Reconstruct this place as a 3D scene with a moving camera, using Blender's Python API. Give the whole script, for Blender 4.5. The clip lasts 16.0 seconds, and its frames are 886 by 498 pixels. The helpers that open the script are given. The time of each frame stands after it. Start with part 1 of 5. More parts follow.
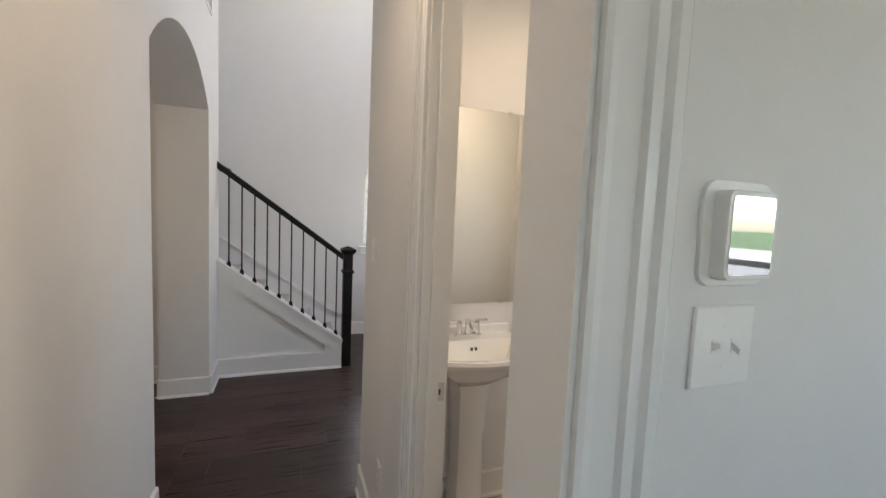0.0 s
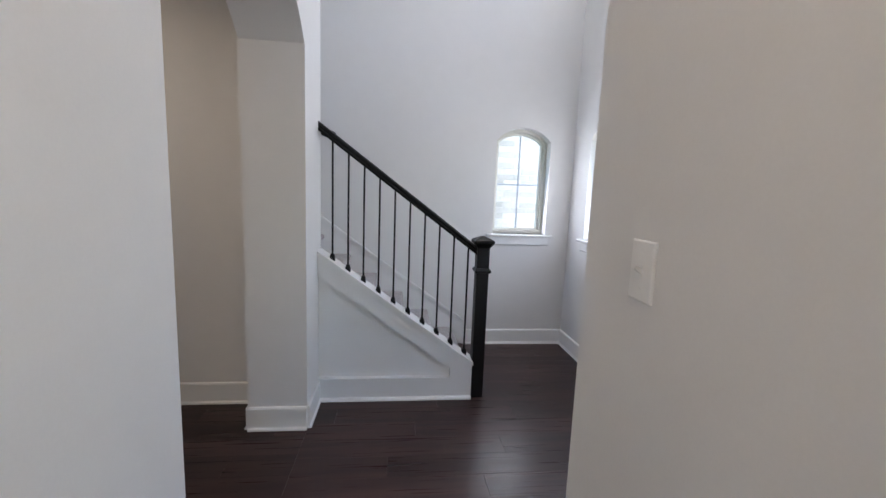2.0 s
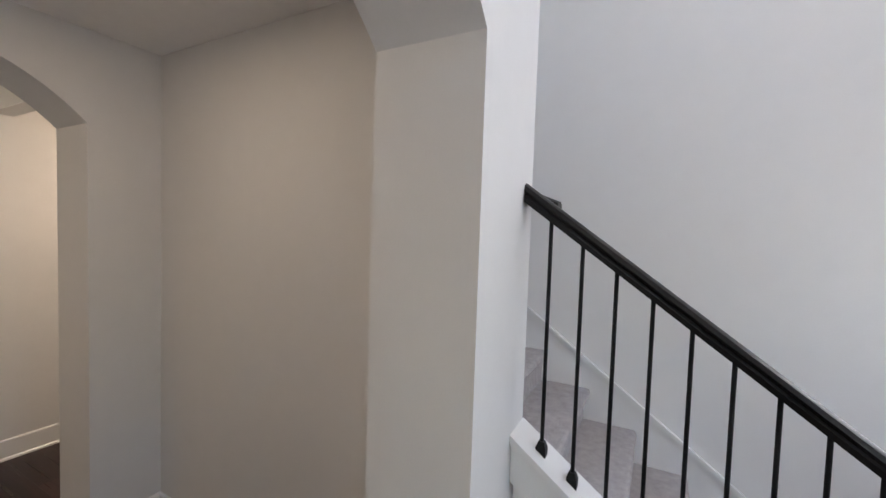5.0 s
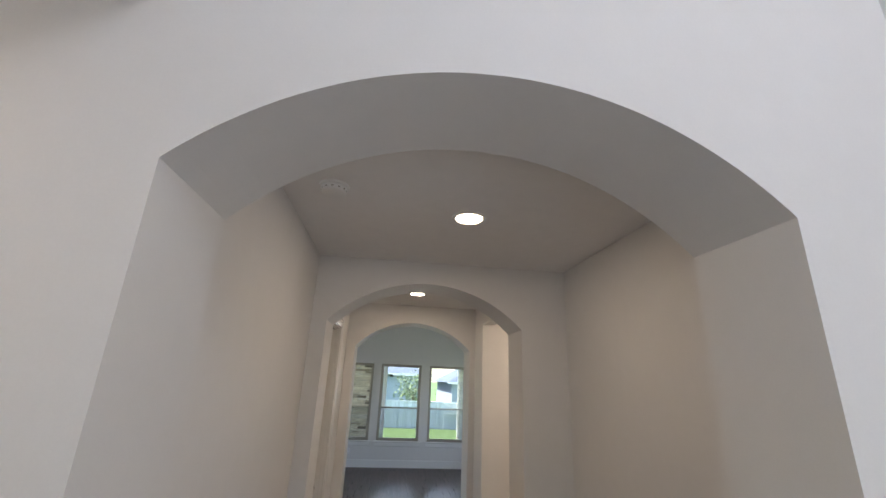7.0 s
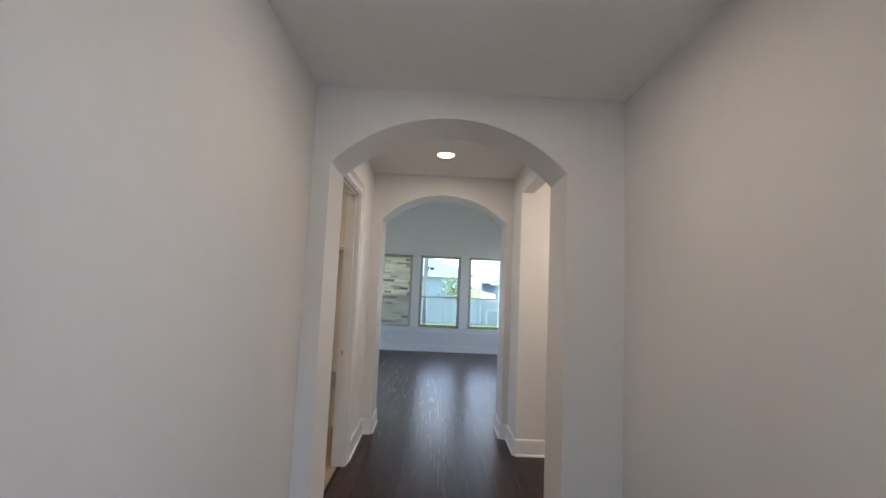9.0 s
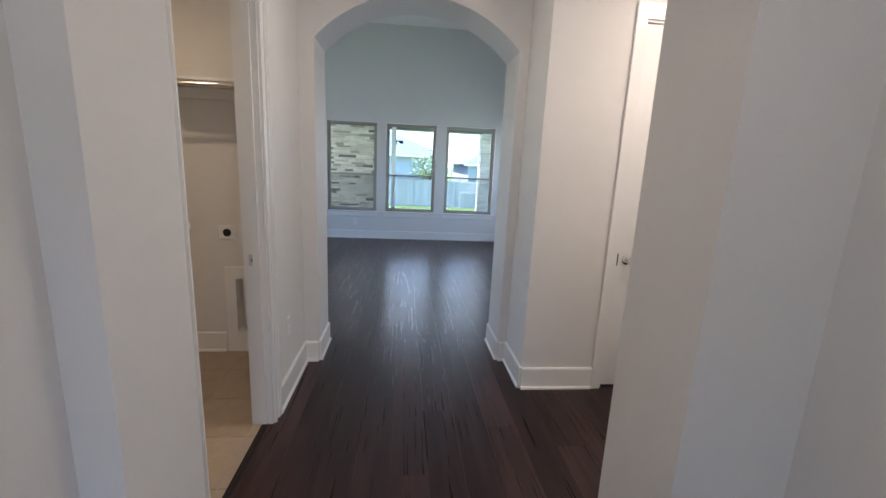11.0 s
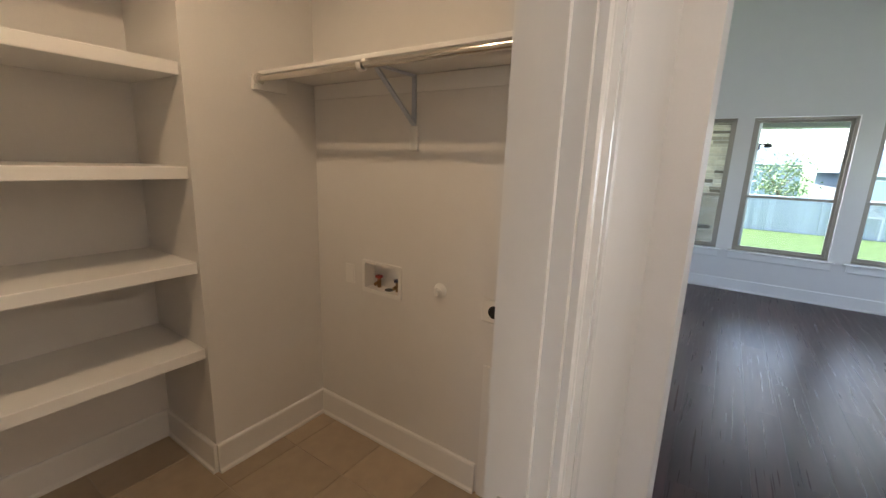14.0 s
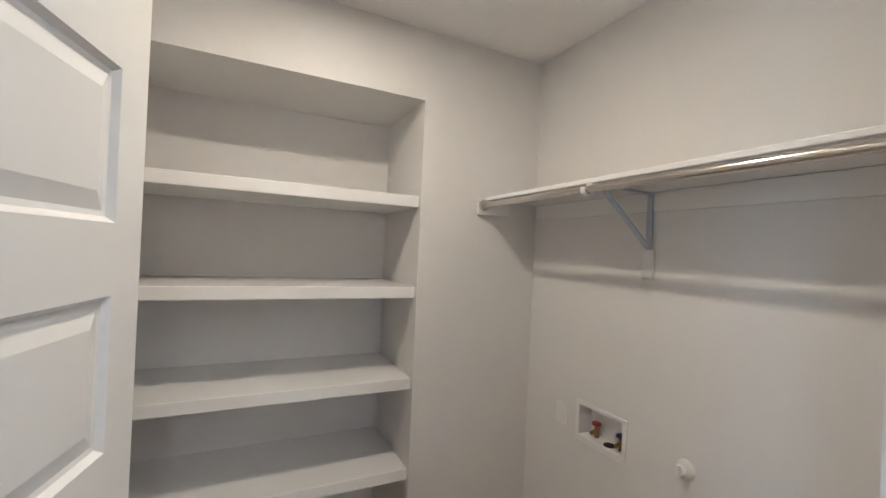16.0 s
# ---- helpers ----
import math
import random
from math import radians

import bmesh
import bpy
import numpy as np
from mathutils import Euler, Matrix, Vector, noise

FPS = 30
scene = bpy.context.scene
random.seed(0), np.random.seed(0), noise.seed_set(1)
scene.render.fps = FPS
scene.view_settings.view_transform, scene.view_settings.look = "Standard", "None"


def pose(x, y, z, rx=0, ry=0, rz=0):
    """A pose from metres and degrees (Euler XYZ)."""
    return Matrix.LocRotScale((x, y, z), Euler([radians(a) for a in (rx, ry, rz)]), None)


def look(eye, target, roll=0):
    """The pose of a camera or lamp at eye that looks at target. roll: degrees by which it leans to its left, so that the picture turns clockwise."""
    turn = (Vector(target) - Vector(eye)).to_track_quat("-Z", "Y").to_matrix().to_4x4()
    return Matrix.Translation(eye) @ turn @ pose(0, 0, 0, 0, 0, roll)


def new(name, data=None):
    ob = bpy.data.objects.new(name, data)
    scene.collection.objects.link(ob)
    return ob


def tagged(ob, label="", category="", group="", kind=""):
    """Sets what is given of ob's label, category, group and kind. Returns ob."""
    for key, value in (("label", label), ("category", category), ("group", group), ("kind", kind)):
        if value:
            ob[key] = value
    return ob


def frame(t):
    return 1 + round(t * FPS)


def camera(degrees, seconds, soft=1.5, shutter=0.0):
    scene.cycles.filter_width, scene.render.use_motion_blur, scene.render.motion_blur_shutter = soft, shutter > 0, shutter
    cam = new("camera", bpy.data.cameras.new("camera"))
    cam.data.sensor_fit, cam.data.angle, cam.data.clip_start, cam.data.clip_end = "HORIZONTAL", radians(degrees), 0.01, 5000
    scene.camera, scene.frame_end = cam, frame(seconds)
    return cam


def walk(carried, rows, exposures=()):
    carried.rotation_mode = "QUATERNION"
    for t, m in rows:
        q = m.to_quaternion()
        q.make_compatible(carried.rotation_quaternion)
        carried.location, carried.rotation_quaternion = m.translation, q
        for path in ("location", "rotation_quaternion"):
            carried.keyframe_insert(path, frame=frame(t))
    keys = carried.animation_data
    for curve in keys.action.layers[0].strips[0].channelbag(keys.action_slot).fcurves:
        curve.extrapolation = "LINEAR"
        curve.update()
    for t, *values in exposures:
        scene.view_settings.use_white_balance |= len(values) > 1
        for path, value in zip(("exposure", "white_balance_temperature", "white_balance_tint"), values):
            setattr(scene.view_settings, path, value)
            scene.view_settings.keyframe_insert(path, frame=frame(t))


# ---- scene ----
cam = camera(94.5, 16.0)
PATH = [
    (0, (0.617, -3.756, 1.563), (1.316, -1.889, 1.401), 2.5),
    (0.3, (0.588, -3.611, 1.556), (1.168, -1.706, 1.37), 2.3),
    (0.5, (0.59, -3.492, 1.552), (1.086, -1.566, 1.348), 2.3),
    (0.6, (0.587, -3.426, 1.539), (1.035, -1.488, 1.329), 2.4),
    (1, (0.549, -3.196, 1.538), (0.891, -1.239, 1.307), 2.0),
    (1.5, (0.526, -2.876, 1.528), (0.792, -0.91, 1.273), 2.2),
    (2, (0.535, -2.5, 1.511), (0.762, -0.532, 1.242), 2.2),
    (2.5, (0.526, -2.166, 1.499), (0.73, -0.197, 1.215), 2.2),
    (3, (0.533, -1.855, 1.498), (0.694, 0.119, 1.215), 2.0),
    (5.3, (0.418, -0.948, 1.846), (-0.757, 0.671, 1.835), 1.7),
    (5.5, (0.458, -0.923, 1.884), (-0.875, 0.568, 1.94), 1.6),
    (6, (0.585, -0.897, 1.963), (-1.103, 0.139, 2.247), 1.6),
    (6.5, (0.727, -0.958, 1.968), (-1.131, -0.412, 2.467), 2.0),
    (7, (0.811, -0.958, 1.904), (-1.082, -0.739, 2.509), 2.4),
    (7.5, (0.798, -0.902, 1.817), (-1.109, -0.84, 2.416), 2.5),
    (8, (0.722, -0.809, 1.725), (-1.208, -0.804, 2.25), 2.4),
    (8.5, (0.565, -0.754, 1.665), (-1.4, -0.753, 2.035), 2.3),
    (9, (0.223, -0.764, 1.591), (-1.77, -0.732, 1.752), 2.5),
    (9.5, (-0.078, -0.739, 1.52), (-2.076, -0.664, 1.483), 2.9),
    (10, (-0.455, -0.744, 1.49), (-2.439, -0.614, 1.279), 2.6),
    (12.3, (-2.186, -0.940, 1.458), (-4.117, -0.768, 0.960), 3.0),
    (12.5, (-2.308, -0.994, 1.473), (-4.24, -0.856, 0.973), 3.0),
    (13, (-2.559, -1.096, 1.477), (-4.496, -1.162, 0.98), 3.1),
    (13.5, (-2.74, -1.197, 1.499), (-4.589, -1.785, 1.018), 2.7),
    (14, (-2.82, -1.298, 1.543), (-4.441, -2.392, 1.123), 2.0),
    (14.5, (-2.89, -1.458, 1.659), (-4.26, -2.875, 1.319), 2.3),
    (15, (-2.944, -1.464, 1.691), (-4.073, -3.107, 1.519), 2.3),
    (15.5, (-2.955, -1.461, 1.707), (-3.925, -3.209, 1.658), 2.5),
    (16, (-2.956, -1.447, 1.653), (-3.83, -3.246, 1.662), 2.6),
]
EXPOSURES = [(0.0, 2.35, 7250, 10), (1.0, 2.37, 6600, 10), (2.5, 2.46, 6400, 10), (3.0, 2.48, 6400, 10), (5.5, 2.53, 6700, 10), (7.0, 2.29, 6700, 10), (8.0, 2.43, 6250, 10), (9.0, 2.71, 6120, 10), (10.0, 2.78, 5900, 10), (12.5, 2.8, 5800, 10), (13.0, 2.82, 6000, 10), (13.5, 2.85, 6000, 10), (14.1, 3.05, 6450, 10), (14.6, 3.2, 5650, 10), (15.0, 3.48, 4920, 8), (15.4, 3.56, 4870, 5), (16.0, 3.55, 4860, 4)]
walk(cam, [(t, look(e, a, r)) for t, e, a, r in PATH], EXPOSURES)

SKY, DAYLIGHT, LAMPS = 0.15, 0.092, 0.070

# ---- world, sun and lamps ----
world = bpy.data.worlds.new("sky")
scene.world = world
world.use_nodes = True
wn = world.node_tree.nodes
wn.clear()
sky = wn.new("ShaderNodeTexSky")
sky.sky_type = "NISHITA"
sky.sun_disc = False
sky.sun_elevation = radians(62)
sky.sun_rotation = radians(180)
wbg = wn.new("ShaderNodeBackground")
wbg.inputs[1].default_value = SKY
wout = wn.new("ShaderNodeOutputWorld")
world.node_tree.links.new(sky.outputs[0], wbg.inputs[0])
world.node_tree.links.new(wbg.outputs[0], wout.inputs[0])

sun = new("sun", bpy.data.lights.new("sun", "SUN"))
sun.data.energy, sun.data.angle, sun.data.color = 4.0, radians(2.0), (1, 0.96, 0.9)
sun.matrix_world = look((0, 0, 30), (2, 15.6, 0))


def area_lamp(name, eye, target, sx, sy, watts, colour):
    lamp = new(name, bpy.data.lights.new(name, "AREA"))
    lamp.data.shape = "RECTANGLE"
    lamp.data.size, lamp.data.size_y, lamp.data.energy, lamp.data.color = sx, sy, watts, colour
    lamp.matrix_world = look(eye, target)
    return lamp


def can_lamp(name, x, y, z, watts, colour, size=0.12):
    lamp = new(name, bpy.data.lights.new(name, "AREA"))
    lamp.data.shape = "DISK"
    lamp.data.size, lamp.data.energy, lamp.data.color = size, watts, colour
    lamp.matrix_world = pose(x, y, z)
    return lamp


DAY = (0.86, 0.885, 1.0)
WARM = (1.0, 0.80, 0.64)
# area lamps standing in for daylight at the openings; two openings are added unseen
area_lamp("window_light_foyer_far", (1.748, 1.51, 1.62), (1.748, 0, 1.4), 0.48, 0.95, 15 * DAYLIGHT, DAY)
area_lamp("window_light_foyer_side", (2.30, 0.834, 1.62), (0, 0.83, 1.4), 0.48, 0.95, 12 * DAYLIGHT, DAY)
area_lamp("window_light_door", (2.245, -0.85, 1.25), (0, -0.85, 1.2), 0.45, 1.2, 6 * DAYLIGHT, DAY)
# fill at an added, unseen opening, brightens the upper arch wall
area_lamp("window_light_foyer_high", (2.28, 0.0, 4.3), (0.4, -0.3, 1.5), 1.5, 1.2, 67 * DAYLIGHT, DAY)
for yy, watts in ((-1.76, 4), (-0.646, 18), (0.4985, 18)):
    area_lamp("window_light_living", (-9.41, yy, 1.4), (0, yy, 0.9), 0.85, 1.5, watts * DAYLIGHT, DAY)
area_lamp("window_light_living_side", (-8.3, 1.42, 1.4), (-8.3, -2, 0.9), 0.9, 1.5, 12 * DAYLIGHT, DAY)
# fill at an added, unseen south opening, lights the north wall
area_lamp("window_light_living_south", (-7.0, -4.05, 1.5), (-7.0, 0, 1.0), 2.2, 1.6, 17 * DAYLIGHT, DAY)
area_lamp("window_light_kitchen", (1.3, -6.68, 1.5), (1.3, 0, 1.3), 1.8, 1.3, 1.0 * DAYLIGHT, DAY)
area_lamp("window_light_kitchen_side", (2.67, -4.55, 1.5), (0, -4.55, 1.3), 1.2, 1.3, 0.5 * DAYLIGHT, DAY)
area_lamp("window_light_powder", (2.57, -2.40, 1.62), (0, -2.40, 1.4), 0.46, 0.9, 5 * DAYLIGHT, DAY)
# ceiling cans; those of the side hall and the foyer are added fill
can_lamp("can_light_hall", -1.225, -0.587, 2.715, 12 * LAMPS, WARM)
can_lamp("can_light_vestibule", -3.406, -0.717, 2.715, 12 * LAMPS, WARM)
# unseen fill, added to brighten the closet wall
can_lamp("fill_light_side_hall", -3.05, 1.05, 2.715, 31 * LAMPS, WARM)
can_lamp("can_light_powder_hall", 0.52, -2.55, 2.715, 12 * LAMPS, WARM)
# unseen fill high in the foyer, added to lift its walls
can_lamp("fill_light_foyer", 1.0, 0.85, 5.36, 20 * LAMPS, WARM)
can_lamp("light_laundry", -3.22, -2.46, 2.625, 14.5 * LAMPS, (1.0, 0.68, 0.40), 0.07)
can_lamp("light_powder", 1.80, -2.62, 2.715, 22 * LAMPS, (1.0, 0.80, 0.60), 0.12)

# ---- materials ----


def material(name, colour, rough=0.5, metal=0.0, grain=0.0, scale=40.0, stretch=(1, 1, 1), bump=0.0, blotch=0.0, spread=0.0, coat=0.0, ior=1.5, spec=0.5, wear=0.025, streak=0.0):
    """A principled surface with fine grain, large soft blotches, relief and a shift from piece to piece."""
    m = bpy.data.materials.new(name)
    m.use_nodes = True
    nt = m.node_tree
    b = nt.nodes["Principled BSDF"]
    b.inputs["Roughness"].default_value = rough
    b.inputs["Metallic"].default_value = metal
    b.inputs["Coat Weight"].default_value = coat
    b.inputs["IOR"].default_value = ior
    b.inputs["Specular IOR Level"].default_value = spec
    L = nt.links.new
    tc = nt.nodes.new("ShaderNodeTexCoord")
    info = nt.nodes.new("ShaderNodeObjectInfo")
    mp = nt.nodes.new("ShaderNodeMapping")
    mp.inputs["Scale"].default_value = stretch
    off = nt.nodes.new("ShaderNodeVectorMath")
    off.operation = "ADD"
    mul = nt.nodes.new("ShaderNodeVectorMath")
    mul.operation = "SCALE"
    mul.inputs[0].default_value = (13, 7, 5)
    L(info.outputs["Random"], mul.inputs["Scale"])
    L(tc.outputs["Object"], off.inputs[0])
    L(mul.outputs[0], off.inputs[1])
    L(off.outputs[0], mp.inputs[0])
    n1 = nt.nodes.new("ShaderNodeTexNoise")
    n1.inputs["Scale"].default_value = scale
    n1.inputs["Detail"].default_value = 6
    L(mp.outputs[0], n1.inputs["Vector"])
    n2 = nt.nodes.new("ShaderNodeTexNoise")
    n2.inputs["Scale"].default_value = max(scale * 0.06, 0.8)
    n2.inputs["Detail"].default_value = 3
    L(mp.outputs[0], n2.inputs["Vector"])

    def shift(src, amount, value):
        r = nt.nodes.new("ShaderNodeMapRange")
        r.inputs["From Min"].default_value, r.inputs["From Max"].default_value = 0.25, 0.75
        r.inputs["To Min"].default_value, r.inputs["To Max"].default_value = 1 - amount, 1 + amount
        L(src, r.inputs["Value"])
        if value is None:
            return r.outputs[0]
        p = nt.nodes.new("ShaderNodeMath")
        p.operation = "MULTIPLY"
        L(r.outputs[0], p.inputs[0])
        L(value, p.inputs[1])
        return p.outputs[0]

    v = shift(n1.outputs["Fac"], grain, None)
    v = shift(n2.outputs["Fac"], blotch, v)
    if spread:
        v = shift(info.outputs["Random"], spread, v)
    mix = nt.nodes.new("ShaderNodeVectorMath")
    mix.operation = "SCALE"
    mix.inputs[0].default_value = colour
    L(v, mix.inputs["Scale"])
    L(mix.outputs[0], b.inputs["Base Color"])
    if bump:
        bp = nt.nodes.new("ShaderNodeBump")
        bp.inputs["Strength"].default_value = bump
        bp.inputs["Distance"].default_value = 0.004
        L(n1.outputs["Fac"], bp.inputs["Height"])
        L(bp.outputs[0], b.inputs["Normal"])
    if rough > 0.15 and metal < 0.5:
        rr = nt.nodes.new("ShaderNodeMapRange")
        rr.inputs["To Min"].default_value, rr.inputs["To Max"].default_value = max(rough - wear, 0.05), min(rough + wear, 1)
        L((n1 if streak else n2).outputs["Fac"], rr.inputs["Value"])
        if streak:
            rr.inputs["From Min"].default_value, rr.inputs["From Max"].default_value = 0.3, 0.7
            rr.inputs["To Min"].default_value, rr.inputs["To Max"].default_value = rough - streak, rough + streak
        L(rr.outputs[0], b.inputs["Roughness"])
    return m


def glow(name, colour, strength):
    m = bpy.data.materials.new(name)
    m.use_nodes = True
    b = m.node_tree.nodes["Principled BSDF"]
    b.inputs["Base Color"].default_value = (0.9, 0.9, 0.88, 1)
    b.inputs["Emission Color"].default_value = (*colour, 1)
    b.inputs["Emission Strength"].default_value = strength
    return m


def glass_sheet(name, tint):
    """Thin clear pane: straight-through with a faint gloss."""
    m = bpy.data.materials.new(name)
    m.use_nodes = True
    nt = m.node_tree
    nt.nodes.clear()
    tr, gl = nt.nodes.new("ShaderNodeBsdfTransparent"), nt.nodes.new("ShaderNodeBsdfGlossy")
    tr.inputs[0].default_value = (*tint, 1)
    gl.inputs["Roughness"].default_value = 0.02
    fr, mx, out = nt.nodes.new("ShaderNodeLayerWeight"), nt.nodes.new("ShaderNodeMixShader"), nt.nodes.new("ShaderNodeOutputMaterial")
    fr.inputs[0].default_value = 0.12
    pw = nt.nodes.new("ShaderNodeMath")
    pw.operation = "MULTIPLY"
    pw.inputs[1].default_value = 0.25
    for a, c in ((fr.outputs["Facing"], pw.inputs[0]), (pw.outputs[0], mx.inputs[0]), (tr.outputs[0], mx.inputs[1]), (gl.outputs[0], mx.inputs[2]), (mx.outputs[0], out.inputs[0])):
        nt.links.new(a, c)
    return m


PAINT = material("wall_paint", (0.735, 0.722, 0.705), 0.62, grain=0.012, scale=160, bump=0.05, blotch=0.012, spec=0.3)
CEIL = material("ceiling_paint", (0.84, 0.825, 0.81), 0.8, grain=0.02, scale=220, bump=0.08, blotch=0.015, spec=0.2)
TRIM = material("trim_enamel", (0.82, 0.815, 0.80), 0.27, grain=0.006, scale=60, blotch=0.008, wear=0.0, spec=0.4)


def plank_material(name, island=False):
    """Dark wood-look plank: a tone for each plank, long soft figure, faint grain, satin sheen."""
    m = material(name, (0.036, 0.0190, 0.0180), 0.30, grain=0.05, scale=60, stretch=(0.03, 1, 1), spread=0.30, spec=0.30, wear=0.03)
    nt = m.node_tree
    b = nt.nodes["Principled BSDF"]
    scaled = b.inputs["Base Color"].links[0].from_node
    off = next(n for n in nt.nodes if n.type == "VECT_MATH" and n.operation == "ADD")
    mp = nt.nodes.new("ShaderNodeMapping")
    mp.inputs["Scale"].default_value = (0.9, 9.0, 4.0)
    fig = nt.nodes.new("ShaderNodeTexNoise")
    fig.inputs["Scale"].default_value, fig.inputs["Detail"].default_value, fig.inputs["Distortion"].default_value = 1.6, 3.0, 0.6
    nt.links.new(off.outputs[0], mp.inputs[0])
    nt.links.new(mp.outputs[0], fig.inputs["Vector"])
    ramp = nt.nodes.new("ShaderNodeValToRGB")
    for e, (p, c) in zip(ramp.color_ramp.elements, ((0.30, (0.022, 0.0125, 0.0130)), (0.72, (0.050, 0.0270, 0.0245)))):
        e.position, e.color = p, (*c, 1)
    nt.links.new(fig.outputs["Fac"], ramp.inputs[0])
    nt.links.new(ramp.outputs[0], scaled.inputs[0])
    grain = next(n for n in nt.nodes if n.type == "TEX_NOISE" and n.inputs["Scale"].default_value == 60)
    rough = nt.nodes.new("ShaderNodeMapRange")
    rough.inputs["From Min"].default_value, rough.inputs["From Max"].default_value = 0.35, 0.65
    rough.inputs["To Min"].default_value, rough.inputs["To Max"].default_value = 0.27, 0.34
    nt.links.new(grain.outputs["Fac"], rough.inputs["Value"])
    nt.links.new(rough.outputs[0], b.inputs["Roughness"])
    if island:
        geo = nt.nodes.new("ShaderNodeNewGeometry")
        info = next(n for n in nt.nodes if n.type == "OBJECT_INFO")
        for l in list(info.outputs["Random"].links):
            nt.links.new(geo.outputs["Random Per Island"], l.to_socket)
    return m


PLANK = plank_material("dark_vinyl_plank")
JOINT = material("plank_joint", (0.010, 0.007, 0.006), 0.8)
TILE = material("beige_tile", (0.40, 0.32, 0.235), 0.42, grain=0.07, scale=14, bump=0.04, blotch=0.10, spread=0.05)
GROUT = material("grout", (0.46, 0.40, 0.32), 0.9, grain=0.1, scale=200, bump=0.2)
BLACK = material("black_stain", (0.007, 0.0065, 0.0068), 0.42, grain=0.15, scale=30, stretch=(1, 1, 6), bump=0.03, spec=0.3)
IRON = material("black_iron", (0.006, 0.006, 0.0065), 0.5, grain=0.1, scale=120, bump=0.04, spec=0.25)
CARPET = material("stair_carpet", (0.40, 0.375, 0.37), 0.95, grain=0.22, scale=420, bump=0.6, blotch=0.14, spec=0.1)
CHROME = material("chrome", (0.78, 0.78, 0.79), 0.10, 1.0)
NICKEL = material("brushed_nickel", (0.60, 0.59, 0.57), 0.28, 1.0)
STEEL = material("rod_steel", (0.70, 0.67, 0.62), 0.16, 1.0)
PORC = material("vitreous_china", (0.83, 0.82, 0.79), 0.10, coat=0.3)
MIRROR = material("mirror_silver", (0.88, 0.90, 0.88), 0.015, 1.0)
PLASTIC = material("white_plastic", (0.80, 0.79, 0.77), 0.35, grain=0.01, scale=80)
DARK = material("dark_hole", (0.012, 0.012, 0.012), 0.6)
SCREEN = material("dark_screen_glass", (0.40, 0.42, 0.46), 0.03, 0.85)
RED = material("red_valve", (0.26, 0.025, 0.02), 0.4)
BLUEV = material("blue_valve", (0.02, 0.025, 0.06), 0.4)
BRASS = material("brass", (0.36, 0.24, 0.13), 0.35, 1.0)
VINYL = material("tan_window_vinyl", (0.36, 0.33, 0.28), 0.45, grain=0.02, scale=60)
PALE = material("pale_window_vinyl", (0.66, 0.64, 0.57), 0.45, grain=0.02, scale=60)
PANE = glass_sheet("window_glass", (0.95, 0.97, 0.98))
DOORBLK = material("front_door_paint", (0.006, 0.006, 0.0075), 0.40, grain=0.05, scale=30, bump=0.02, spec=0.3)
BRICKPALE = material("pale_brick", (0.66, 0.61, 0.54), 0.85, grain=0.10, scale=40, bump=0.35, blotch=0.12, spread=0.16)
MORTAR = material("mortar", (0.70, 0.66, 0.60), 0.95, grain=0.12, scale=90, bump=0.3)
GRASS = material("lawn", (0.07, 0.12, 0.03), 0.9, grain=0.4, scale=70, bump=0.5, blotch=0.2)
FENCE = material("grey_fence", (0.48, 0.51, 0.53), 0.8, grain=0.15, scale=20, stretch=(6, 6, 1), bump=0.2, spread=0.08)
ROOF = material("slate_shingle", (0.075, 0.095, 0.125), 0.9, grain=0.3, scale=30, bump=0.3, blotch=0.15)
SIDING = material("pale_siding", (0.30, 0.34, 0.38), 0.8, grain=0.05, scale=20, bump=0.1)
CONCRETE = material("patio_concrete", (0.42, 0.41, 0.39), 0.85, grain=0.12, scale=60, bump=0.15, blotch=0.1)
# dark colour carries the shade on the beam's inner face
BEAM_SHADE = material("shaded_beam", (0.20, 0.195, 0.18), 0.6, grain=0.05, scale=30, bump=0.05)
BARK = material("bark", (0.12, 0.085, 0.06), 0.9, grain=0.3, scale=40, bump=0.5)
LEAF = material("leaf", (0.20, 0.27, 0.12), 0.6, grain=0.2, scale=20, spread=0.3)
BLUEGREY = material("blue_grey_steel", (0.48, 0.53, 0.62), 0.4, 0.2)
LIT = glow("lamp_lens", (1.0, 0.86, 0.66), 5.0)
SCREENING = bpy.data.materials.new("insect_screening")
SCREENING.use_nodes = True
snt = SCREENING.node_tree
sbs, smx, stp = snt.nodes["Principled BSDF"], snt.nodes.new("ShaderNodeMixShader"), snt.nodes.new("ShaderNodeBsdfTransparent")
sbs.inputs["Base Color"].default_value = (0.10, 0.11, 0.11, 1)
sbs.inputs["Roughness"].default_value = 0.8
smx.inputs[0].default_value = 0.24
snt.links.new(stp.outputs[0], smx.inputs[1])
snt.links.new(sbs.outputs[0], smx.inputs[2])
snt.links.new(smx.outputs[0], snt.nodes["Material Output"].inputs[0])

# ---- builders ----


def box(bm, x0, x1, y0, y1, z0, z1, bevel=0.0):
    vs = [bm.verts.new((x, y, z)) for x in (x0, x1) for y in (y0, y1) for z in (z0, z1)]
    fs = [bm.faces.new([vs[i] for i in q]) for q in ((0, 1, 3, 2), (4, 6, 7, 5), (0, 4, 5, 1), (2, 3, 7, 6), (0, 2, 6, 4), (1, 5, 7, 3))]
    if bevel:
        es = list({e for f in fs for e in f.edges})
        bmesh.ops.bevel(bm, geom=es, offset=bevel, segments=2, affect="EDGES", profile=0.5)
    return vs


